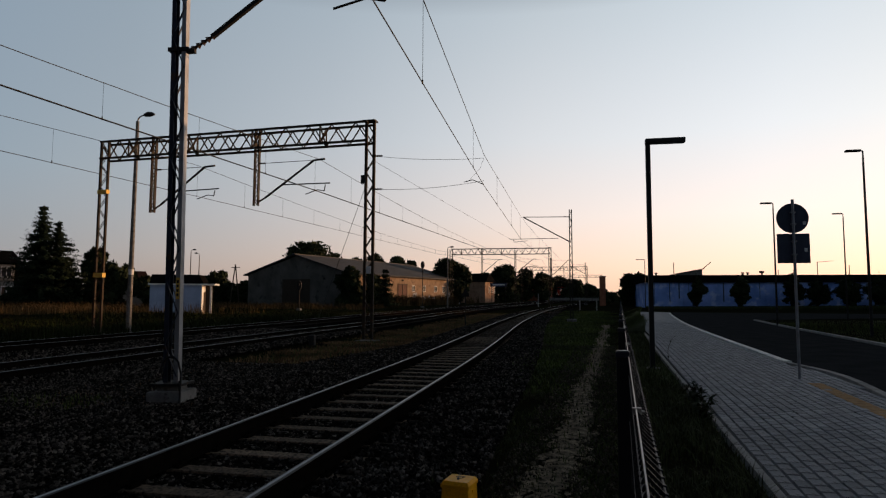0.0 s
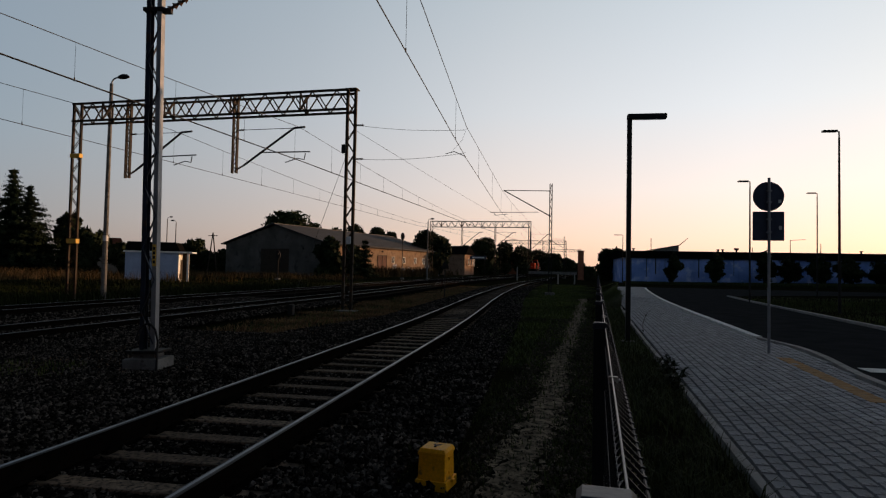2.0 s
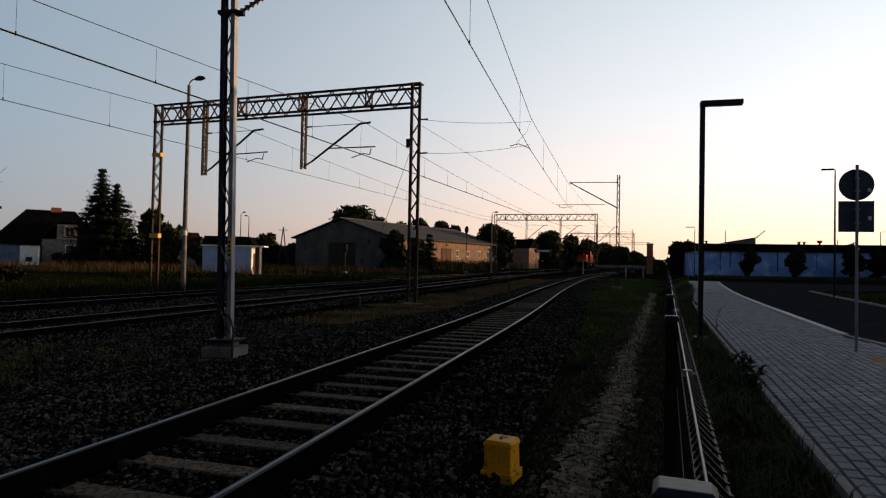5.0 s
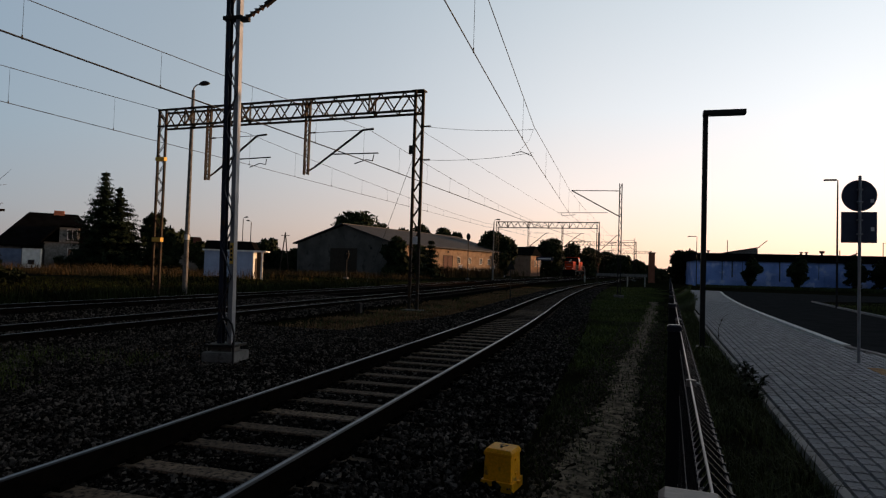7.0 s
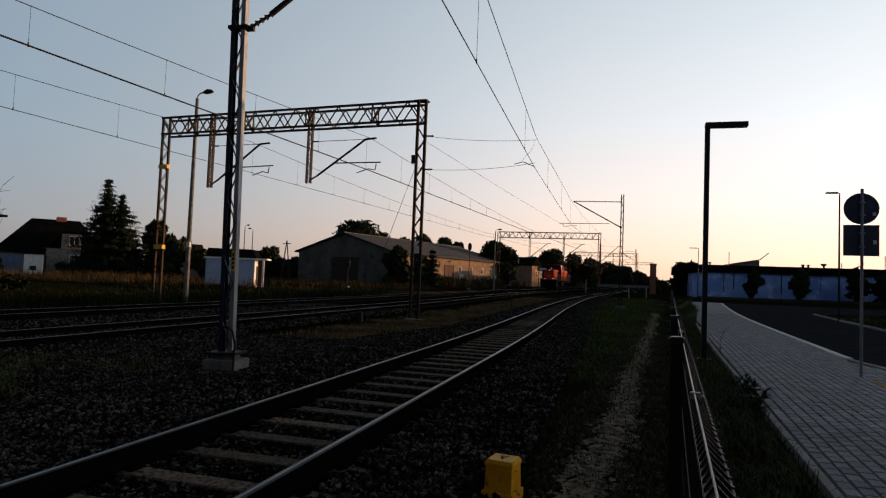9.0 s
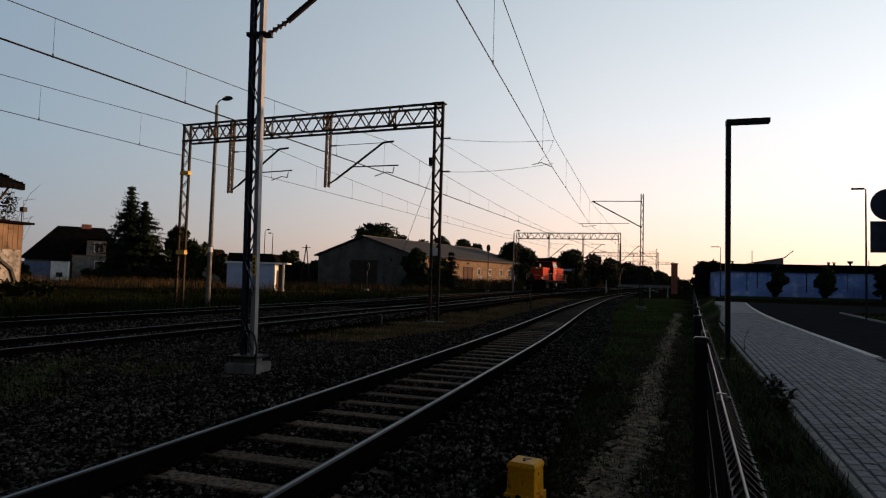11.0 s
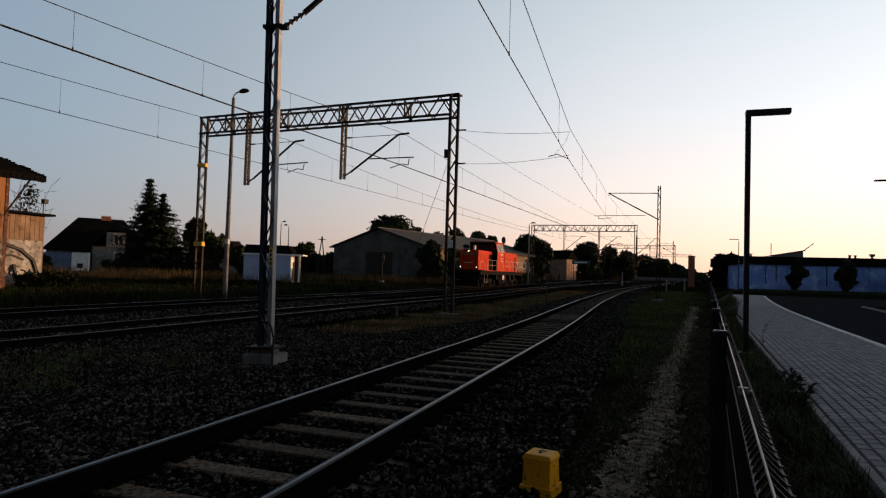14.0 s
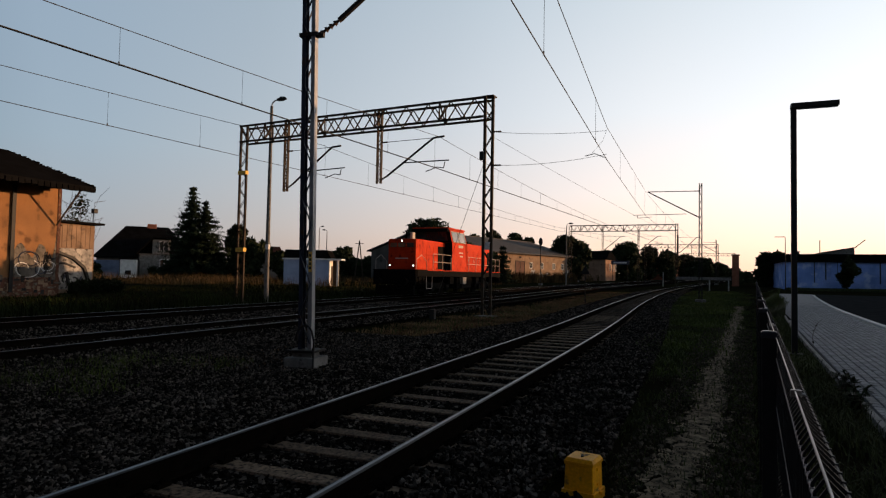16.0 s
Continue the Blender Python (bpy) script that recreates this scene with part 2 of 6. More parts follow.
M_LOCOBLACK = mat("locomotive_underframe_black", (0.007, 0.0065, 0.006), (0.004, 0.004, 0.004), 0.8, 0.0, 4, 40, 0.1, spec=0.02)
M_RAILING = mat("pale_handrail", (0.5, 0.42, 0.36), None, 0.5)
M_GLASS = mat("dark_window_glass", (0.03, 0.035, 0.04), None, 0.06, 0.0, 1, 4, 0, spec=0.9)
M_LENS = mat("lit_headlamp", (0.9, 0.9, 0.85), None, 0.3, emit=(1.0, 0.9, 0.8), strength=3.0)


# ---------------------------------------------------------------- mesh helpers
class Shape:
    """Gathers faces for one mesh."""

    def __init__(self):
        self.v, self.f, self.k, self.slot = [], [], [], 0

    def add(self, verts, faces):
        o = len(self.v)
        self.v += [tuple(p) for p in verts]
        self.f += [tuple(i + o for i in q) for q in faces]
        self.k += [self.slot] * len(faces)
        return self

    def box(self, x0, x1, y0, y1, z0, z1, m=None):
        p = [Vector((x, y, z)) for z in (z0, z1) for y in (y0, y1) for x in (x0, x1)]
        p = [m @ q for q in p] if m else p
        return self.add(p, [(0, 2, 3, 1), (4, 5, 7, 6), (0, 1, 5, 4), (2, 6, 7, 3), (0, 4, 6, 2), (1, 3, 7, 5)])

    def soft(self, x0, x1, y0, y1, z0, z1, b=0.01, top=1.0):
        """A box with bevelled edges; top scales its upper face."""
        bm = bmesh.new()
        c = bmesh.ops.create_cube(bm, size=1.0)["verts"]
        for q in c:
            s = top if q.co.z > 0 else 1.0
            q.co = ((x0 + x1) / 2 + q.co.x * s * (x1 - x0), (y0 + y1) / 2 + q.co.y * s * (y1 - y0), z1 if q.co.z > 0 else z0)
        bmesh.ops.bevel(bm, geom=bm.edges[:], offset=b, segments=2, affect="EDGES", profile=0.7)
        bm.verts.index_update()
        self.add([q.co[:] for q in bm.verts], [[w.index for w in f.verts] for f in bm.faces])
        bm.free()
        return self

    def bar(self, a, b, r0, r1=None, n=8):
        """A round bar from a to b."""
        a, b = Vector(a), Vector(b)
        r1 = r0 if r1 is None else r1
        q = (b - a).to_track_quat("Z", "Y")
        ring = [q @ Vector((math.cos(2 * math.pi * i / n), math.sin(2 * math.pi * i / n), 0)) for i in range(n)]
        vs = [a + r * r0 for r in ring] + [b + r * r1 for r in ring]
        return self.add(vs, [(i, (i + 1) % n, n + (i + 1) % n, n + i) for i in range(n)] + [tuple(range(n - 1, -1, -1)), tuple(range(n, 2 * n))])

    def beam(self, a, b, w, h):
        """A rectangular bar from a to b."""
        a, b = Vector(a), Vector(b)
        q = (b - a).to_track_quat("Z", "Y")
        ring = [q @ Vector((x * w / 2, y * h / 2, 0)) for x, y in ((-1, -1), (1, -1), (1, 1), (-1, 1))]
        return self.add([a + r for r in ring] + [b + r for r in ring], [(0, 1, 5, 4), (1, 2, 6, 5), (2, 3, 7, 6), (3, 0, 4, 7), (3, 2, 1, 0), (4, 5, 6, 7)])

    def tube(self, pts, r, n=5):
        for a, b in zip(pts[:-1], pts[1:]):
            self.bar(a, b, r, r, n)
        return self

    def prism(self, outline, y0, y1, m=None):
        """An outline in x, z drawn along y."""
        n = len(outline)
        p = [Vector((x, y0, z)) for x, z in outline] + [Vector((x, y1, z)) for x, z in outline]
        p = [m @ q for q in p] if m else p
        return self.add(p, [(i, (i + 1) % n, n + (i + 1) % n, n + i) for i in range(n)] + [tuple(range(n - 1, -1, -1)), tuple(range(n, 2 * n))])

    def mesh(self, name, *mats):
        me = bpy.data.meshes.new(name)
        me.from_pydata(self.v, [], self.f)
        for q in mats:
            me.materials.append(q)
        if len(mats) > 1:
            me.polygons.foreach_set("material_index", self.k)
        me.update()
        return me


def part(name, shape, material, parent, label="", kind=""):
    mats = material if isinstance(material, tuple) else (material,)
    ob = new(name, shape.mesh(name, *mats) if isinstance(shape, Shape) else shape)
    if not isinstance(shape, Shape) and not shape.materials:
        shape.materials.append(mats[0])
    ob.parent = parent
    return tagged(ob, label, kind=kind)


def thing(name, m, label, category, group="", kind=""):
    ob = new(name)
    ob.empty_display_size = 0.2
    ob.matrix_basis = m
    return tagged(ob, label, category, group, kind)


def single(name, shape, material, label, category, group="", kind=""):
    mats = material if isinstance(material, tuple) else (material,)
    return tagged(new(name, shape.mesh(name, *mats)), label, category, group, kind)


def raw(name, verts, faces, material):
    me = bpy.data.meshes.new(name)
    me.from_pydata(verts, [], faces)
    me.materials.append(material)
    me.update()
    return me


# ---------------------------------------------------------------- the plan
def step(a, b, y):
    t = min(1.0, max(0.0, (y - a) / (b - a)))
    return t * t * (3 - 2 * t)


def rise(y):
    """The ground climbs gently beyond forty metres."""
    return 0.0 if y < 36 else (0.0065 * (y - 42) if y > 48 else 0.0065 * (y - 36) ** 2 / 24)


def bend(y):
    """The line swings to the right beyond forty metres."""
    if y < 36:
        return 0.0
    if y > 96:
        return 0.088 * (y - 66)
    t = (y - 36) / 60
    return 0.088 * 60 * (t ** 3 - t ** 4 / 2)


def siding(y):
    return -3.06 - 0.55 * step(13, 42, y) + bend(y)


def main_near(y):
    return -11.6 + bend(y)


def main_far(y):
    return -17.1 + bend(y)


def fence_x(y):
    return 0.026 + 0.081 * y

# ---------------------------------------------------------------- ground
def strip(name, left, right, ys, z, material, label, category, cross=4, kind="structure"):
    """A sheet between two lines along the tracks, following the ground."""
    vs, fs = [], []
    for y in ys:
        a, b = left(y), right(y)
        vs += [(a + (b - a) * k / cross, y, z + rise(y)) for k in range(cross + 1)]
    n = cross + 1
    fs = [(i * n + k, i * n + k + 1, (i + 1) * n + k + 1, (i + 1) * n + k) for i in range(len(ys) - 1) for k in range(cross)]
    return tagged(new(name, raw(name, vs, fs, material)), label, category, kind=kind)


YS = [-60, -30, -10] + list(range(0, 130, 4)) + list(range(130, 400, 15)) + [450, 600, 900, 1500]
gx = [-1500, -600, -200, -100, -60, -40, -30, -25, -20, -10, 0, 10, 20, 40, 80, 200, 600, 1500]
gv = [(x, y, rise(y) - 0.06) for y in [-600, -200] + YS for x in gx]
gn = len(gx)
gf = [(i * gn + k, i * gn + k + 1, (i + 1) * gn + k + 1, (i + 1) * gn + k) for i in range(len(YS) + 1) for k in range(gn - 1)]
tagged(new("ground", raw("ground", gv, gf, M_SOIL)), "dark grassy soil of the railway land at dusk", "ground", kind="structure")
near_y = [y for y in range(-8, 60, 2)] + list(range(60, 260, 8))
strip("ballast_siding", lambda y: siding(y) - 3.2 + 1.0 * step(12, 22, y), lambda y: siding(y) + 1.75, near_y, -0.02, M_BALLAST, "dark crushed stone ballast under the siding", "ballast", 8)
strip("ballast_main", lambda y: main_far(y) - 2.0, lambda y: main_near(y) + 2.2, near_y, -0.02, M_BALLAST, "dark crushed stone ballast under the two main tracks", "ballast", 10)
def path_mid(y):
    return -0.55 + 0.073 * y + 0.05 * math.sin(y * 0.9)


def footpath():
    """A worn sandy line with ragged edges: a narrow core and many overlapping flat patches."""
    base = thing("footpath", Matrix(), "trodden sandy footpath beside the fence", "path", kind="structure")
    rnd = random.Random(4)
    v, f = [], []
    for k in range(5200):
        y = -3.0 + 44.6 * rnd.random() ** 1.5
        r = (0.014 + 0.06 * rnd.random()) * (1 + 0.02 * y)
        x = path_mid(y) + rnd.gauss(0, 0.1)
        o, n = len(v), 9
        v += [(x + r * (0.6 + 0.7 * rnd.random()) * math.cos(j * 6.283 / n), y + 1.7 * r * (0.6 + 0.7 * rnd.random()) * math.sin(j * 6.283 / n), rise(y) - 0.052 + 0.012 * rnd.random()) for j in range(n)]
        f.append(tuple(range(o, o + n)))
    part("sand", raw("sand", v, f, M_DIRT), M_DIRT, base, kind="stuff")


footpath()

# ---------------------------------------------------------------- tracks
RAIL = [(-0.07, 0.0), (0.07, 0.0), (0.07, 0.012), (0.012, 0.035), (0.012, 0.125), (0.036, 0.135), (0.036, 0.165), (0.028, 0.172), (0.013, 0.173), (-0.015, 0.173), (-0.028, 0.172), (-0.036, 0.165), (-0.036, 0.135), (-0.012, 0.125), (-0.012, 0.035), (-0.07, 0.012)]


def railway_track(name, centre, label, y0, y1, spaced, sleeper_to, timber):
    base = thing(name, Matrix(), label, "railway track", kind="structure")
    ys = [y0 + k * 1.5 for k in range(int((90 - y0) / 1.5))] + list(range(90, y1, 8))
    for side in (-0.7525, 0.7525):
        s, n = Shape(), len(RAIL)
        for y in ys:
            s.v += [(centre(y) + side + x, y, z + rise(y)) for x, z in RAIL]
        for i in range(len(ys) - 1):
            for k in range(n):
                s.f.append((i * n + k, i * n + (k + 1) % n, (i + 1) * n + (k + 1) % n, (i + 1) * n + k))
                s.k.append(2 if k == 8 else 1 if k in (6, 7, 9, 10) else 0)
        part("rail", s, (M_RUST, M_RAILHEAD, M_POLISHED), base, "steel rail with a bright worn head")
    slab = Shape().soft(-1.28, 1.28, -0.1, 0.1, -0.14, 0.0, 0.02).mesh("sleeper", timber)
    dark = Shape().soft(-1.28, 1.28, -0.1, 0.1, -0.14, -0.004, 0.02).mesh("sleeper", M_FARSLEEPER)
    fast = Shape()
    for side in (-0.7525, 0.7525):
        for w in (-0.12, 0.12):
            fast.box(side + w - 0.035, side + w + 0.035, -0.06, 0.06, -0.005, 0.035).bar((side + w, 0, 0.03), (side + w, 0, 0.06), 0.014, n=6)
    clip = fast.mesh("rail_fastening", M_RUST)
    y = y0
    while y < sleeper_to:
        # siding sleepers farther off get the darker colour, from an uneven limit
        worn = timber is M_SLEEPER and y > 17 + 12 * abs(math.sin(y * 5.3))
        ob = part("sleeper", dark if worn else slab, timber, base)
        jit = 0.01 * math.sin(y * 37.0)
        ob.matrix_basis = pose(centre(y) + jit, y, rise(y) + 0.3 * jit, 0, 0, 40 * jit)
        if y < 16:
            part("rail_fastening", clip, M_RUST, ob)
        y += spaced
    return base


railway_track("track_siding", siding, "single siding track on weathered sleepers, curving away", -3.13, 260, 0.66, 90, M_SLEEPER)
railway_track("track_main_near", main_near, "main line track with shiny rail heads on dark ballast", -4.0, 420, 0.66, 60, M_MAINSLEEPER)
railway_track("track_main_far", main_far, "outer main line track with one bright rail", -4.0, 420, 0.66, 60, M_MAINSLEEPER)


# ---------------------------------------------------------------- pavement and road
def pave_left(y):
    return 1.33 + 0.07 * y + 0.0005 * max(0, y - 14) ** 2


def pave_right(y):
    return 5.15 + 0.65 * step(10.0, 15.3, y) - 0.18 * step(15.5, 17.6, y) + 0.07 * max(0, y - 18) + 0.0007 * max(0, y - 24) ** 2


pave_y = [-8.0 + k for k in range(81)]
strip("pavement", pave_left, pave_right, pave_y, -0.034, M_PAVEBED, "footway of small grey concrete paving blocks", "pavement", 6)
def road_right(y):
    return 10.3 + 0.11 * max(0, y - 16) if y < 51 else 14.15 + 0.6 * (y - 51) ** 1.4


strip("road", lambda y: pave_right(y) + 0.07, road_right, [-8.5 + k for k in range(84)], -0.028, M_ASPHALT, "dark asphalt access road", "road", 8)

# ---------------------------------------------------------------- mesh fence along the footway
def panel_fence():
    base = thing("panel_fence", Matrix(), "anthracite welded mesh panel fence with box posts and caps", "fence")
    ang = math.atan(0.081)
    post = Shape().soft(-0.031, 0.031, -0.022, 0.022, -0.1, 1.372, 0.004).mesh("post", M_FENCE)
    cap = Shape().soft(-0.034, 0.034, -0.025, 0.025, -0.022, 0.004, 0.002).soft(-0.034, 0.034, -0.025, 0.025, 0.0035, 0.011, 0.002, 0.8).mesh("cap", M_CAP)
    # one welded panel: horizontal twin wires, upright wires with folds
    prof = [(0.03, 0.05), (0.03, 0.36), (0.065, 0.40), (0.03, 0.44), (0.03, 0.78), (0.065, 0.82), (0.03, 0.86), (0.03, 1.27), (0.06, 1.318), (0.028, 1.35)]
    up = Shape()
    for k in range(50):
        y = 0.02 + k * 0.05
        for (xa, za), (xb, zb) in zip(prof[:-1], prof[1:]):
            up.beam((xa, y, za), (xb, y, zb), 0.005, 0.005)
    up = up.mesh("wire_grid", M_FENCE)
    level = Shape().bar((0, 0, 0), (0, 2.5, 0), 0.003, n=5)
    for k in range(50):
        level.soft(-0.0045, 0.0045, 0.016 + k * 0.05, 0.024 + k * 0.05, -0.0045, 0.0045, 0.002)
    fold = Shape()
    fold.v, fold.f, fold.k = list(level.v), list(level.f), list(level.k)
    # straight wires take the pale sheen colour, folded ones the plain dark coat
    level, fold = level.mesh("cross_wire", M_FWIRE), fold.mesh("cross_wire", M_FENCE)
    LEVELS = ((0.03, 0.06), (0.03, 0.25), (0.065, 0.40), (0.03, 0.62), (0.065, 0.82), (0.03, 1.04), (0.03, 1.26), (0.06, 1.318))
    top = Shape().bar((0.028, 0, 1.354), (0.028, 2.5, 1.354), 0.0021, n=6).mesh("top_wire", M_ZINC)
    clamp = Shape().soft(0.018, 0.042, -0.007, 0.007, 1.34, 1.358, 0.003).bar((0.04, 0, 1.348), (0.05, 0, 1.348), 0.004, n=6).mesh("clamp", M_ZINC)
    for k in range(-1, 26):
        y = 0.72 + 2.5 * k
        q = pose(fence_x(y), y, rise(y), 0, 0, -math.degrees(ang))
        ob = part("post", post, M_FENCE, base)
        ob.matrix_basis = q
        c = part("cap", cap, M_CAP, ob, "dark navy plastic post cap")
        c.matrix_basis = pose(0, 0, 1.373)
        for name, me, ma in (("wire_grid", up, M_FENCE), ("top_wire", top, M_ZINC)):
            w = part(name, me, ma, base)
            w.matrix_basis = q
        for lx, lz in LEVELS:
            part("cross_wire", level if lx < 0.05 else fold, M_FWIRE, base).matrix_basis = q @ pose(lx, 0, lz)
        w = part("clamp", clamp, M_ZINC, base)
        w.matrix_basis = q @ pose(0, 0.98, 0)


panel_fence()


# ---------------------------------------------------------------- overhead line masts
def lattice_post(s, x, y, z0, z1, wx, wy, top=1.0, leg=0.05, pitch=0.55):
    """Two channel legs laced with zigzag flats, narrowing upwards."""
    n = max(2, int((z1 - z0) / pitch))
    for side in (-1, 1):
        s.beam((x + side * wx / 2, y, z0), (x + side * wx / 2 * top, y, z1), leg, wy)
    for k in range(n):
        za, zb = z0 + (z1 - z0) * k / n, z0 + (z1 - z0) * (k + 1) / n
        sg = 1 if k % 2 else -1
        fa, fb = 1 - (1 - top) * k / n, 1 - (1 - top) * (k + 1) / n
        for d in (-wy / 2, wy / 2):
            s.beam((x - sg * wx / 2 * fa, y + d, za), (x + sg * wx / 2 * fb, y + d, zb), 0.012, 0.035)


def insulator(s, a, b, r=0.05, n=5):
    a, b = Vector(a), Vector(b)
    s.bar(a, b, r * 0.45, n=8)
    for k in range(n):
        p, q = a.lerp(b, (k + 0.2) / n), a.lerp(b, (k + 0.75) / n)
        s.bar(p, q, r, r * 0.55, 10)


def cantilever(parent, sgn=1.0, reach=2.6, zt=7.25, zc=6.05, root=0.2, low=4.9):
    """A pull rod, a raking tube with insulators and a registration arm, from a post at x = 0 towards sgn."""
    s = Shape()
    tip = (sgn * reach, 0, zt)
    s.bar((sgn * (root + 0.35), 0, low + 0.3 * (zt - low) / reach), tip, 0.048, n=8)
    s.bar((sgn * 0.2, 0, zt + 0.0), (sgn * reach, 0, zt), 0.014, n=6).bar(tip, (sgn * (reach + 0.5), 0, zt + 0.03), 0.045, n=8)
    part("bracket_tube", s, M_STEELDARK, parent)
    for a, b, r, n in (((sgn * root, 0, low), (sgn * (root + 0.4), 0, low + 0.34 * (zt - low) / reach), 0.055, 5), ((sgn * 0.12, 0, zt), (sgn * 0.42, 0, zt), 0.045, 4)):
        i = Shape()
        insulator(i, a, b, r, n)
        part("insulator", i, M_INSUL, parent, "brown porcelain insulator")
    r = Shape()
    r.bar((sgn * (root + (reach - root) * 0.42), 0, low + (zt - low) * 0.42), (sgn * (reach + 0.75), 0, zc + 0.42), 0.028, n=6)
    r.tube([(sgn * (reach + 0.55), 0, zc + 0.36), (sgn * (reach + 0.5), 0, zc + 0.1), (sgn * (reach + 0.2), 0, zc + 0.16), (sgn * (reach - 0.35), 0, zc)], 0.02, 6)
    part("registration_arm", r, M_STEELDARK, parent)


def near_mast():
    x, y = -6.1, 8.72
    base = thing("catenary_mast", pose(x, y, 0, 0, -0.9, 8), "lattice steel catenary mast, one flange coloured pale as if lit, on a concrete footing", "catenary mast")
    f = Shape().soft(-0.28, 0.28, -0.26, 0.26, -0.2, 0.19, 0.025).box(-0.17, 0.17, -0.15, 0.15, 0.185, 0.275)
    part("footing", f, M_CONCRETE, base, "weathered concrete footing block")
    c = Shape().soft(-0.26, 0.26, -0.22, 0.22, 0.27, 0.31, 0.01)
    for bx in (-0.2, 0.2):
        for by in (-0.16, 0.16):
            c.bar((bx, by, 0.2), (bx, by, 0.35), 0.018, n=6)
    part("base_plate", c, M_STEELDARK, base)
    # channels: a dark left-hand leg, a right-hand leg coloured pale for the light it gets
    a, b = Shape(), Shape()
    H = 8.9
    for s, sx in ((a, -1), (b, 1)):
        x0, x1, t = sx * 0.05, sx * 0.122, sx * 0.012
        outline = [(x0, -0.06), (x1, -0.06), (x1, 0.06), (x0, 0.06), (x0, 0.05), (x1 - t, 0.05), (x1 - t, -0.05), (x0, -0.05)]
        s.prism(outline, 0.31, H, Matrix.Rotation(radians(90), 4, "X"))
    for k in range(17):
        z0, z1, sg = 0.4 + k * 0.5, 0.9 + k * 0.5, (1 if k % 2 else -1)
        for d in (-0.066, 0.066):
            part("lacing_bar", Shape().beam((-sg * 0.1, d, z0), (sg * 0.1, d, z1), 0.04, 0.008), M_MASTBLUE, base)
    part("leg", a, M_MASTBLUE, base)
    part("leg", b, M_GALV, base, "channel leg coloured paler for the light on its right side")
    s = Shape().box(-0.028, 0.028, -0.006, 0.0, -0.17, 0.17)
    sgn = part("number_plate", s, M_YSIGN, base, "small yellow number plate with dark bars")
    sgn.matrix_basis = pose(0.088, -0.066, 1.78)
    for k in range(4):
        q = part("marking", Shape().box(-0.018, 0.018, -0.009, -0.0065, -0.02, 0.025), M_BLACK, sgn)
        q.matrix_basis = pose(0, 0, 0.105 - 0.07 * k)
    cb = Shape().tube([(-0.16, -0.1, 0.46), (-0.1, -0.12, 0.62), (0.0, -0.14, 0.71), (0.1, -0.16, 0.72), (0.19, -0.19, 0.64), (0.25, -0.22, 0.46), (0.27, -0.28, 0.22), (0.28, -0.31, 0.0)], 0.016, 6)
    part("earth_cable", cb, M_BLACK, base)
    cb = Shape().tube([(0.0, -0.08, 1.6), (0.04, -0.09, 1.2), (-0.05, -0.09, 0.7), (-0.1, -0.2, 0.36)], 0.008, 5)
    part("earth_cable", cb, M_BLACK, base)
    br = Shape().box(-0.17, 0.17, -0.08, 0.08, 5.66, 5.72).box(0.12, 0.26, -0.035, 0.035, 5.64, 5.72)
    part("clamp_bracket", br, M_STEELDARK, base)
    cantilever(base, 1, 2.9, 7.75, 6.3, 0.2, 5.7)


near_mast()


def gantry(x0, x1, y, height, drops, depth, label, turn=0.0):
    """A portal across the tracks: two laced posts, a triangulated truss, hanging posts with cantilevers."""
    base = thing("catenary_gantry", pose(x1, y, rise(y), 0, 0, turn) @ pose(-x1, 0, 0), label, "catenary gantry", "gantries over the tracks")
    for x, z0 in ((x0, 0.0), (x1, 0.0)):
        s = Shape()
        lattice_post(s, x, 0, z0, height, 0.42 if x < x1 else 0.34, 0.09, 1.0, 0.095 if x < x1 else 0.11, 0.5)
        part("post", s, M_GANTRY, base)
        part("footing", Shape().soft(x - 0.4, x + 0.4, -0.35, 0.35, z0 - 0.6, z0 - 0.03, 0.03), M_CONCRETE, base)
    part("cap_plate", Shape().box(x1 - 0.26, x1 + 0.26, -0.2, 0.2, height, height + 0.05), M_GANTRY, base)
    t = Shape()
    zt, zb = height - 0.05, height - depth
    for d in (-0.3, 0.3):
        for z in (zt, zb):
            t.beam((x0, d, z), (x1, d, z), 0.085, 0.085)
    part("chord", t, M_GANTRY, base)
    n = int((x1 - x0) / 0.52)
    for k in range(n):
        a, b = x0 + (x1 - x0) * k / n, x0 + (x1 - x0) * (k + 1) / n
        za, zc = (zb, zt) if k % 2 else (zt, zb)
        for d in (-0.3, 0.3):
            part("lacing_bar", Shape().beam((a, d, za), (b, d, zc), 0.045, 0.045), M_GANTRY, base)
        if k % 6 == 3:
            part("cross_frame", Shape().beam((a, -0.3, zt), (a, 0.3, zb), 0.05, 0.05).beam((a, 0.3, zt), (a, -0.3, zb), 0.05, 0.05).beam((a, -0.3, zb), (a, -0.3, zt), 0.05, 0.05).beam((a, 0.3, zb), (a, 0.3, zt), 0.05, 0.05), M_GANTRY, base)
    for x, low in drops:
        s = Shape()
        lattice_post(s, 0, 0, low - 0.15, height + 0.05, 0.2, 0.14, 1.0, 0.045, 0.32)
        hang = part("hanging_post", s, M_GANTRY, base)
        hang.matrix_basis = pose(x, 0, 0)
        cantilever(hang, 1, 2.7, 7.4, 5.98, 0.1, low)
    return base


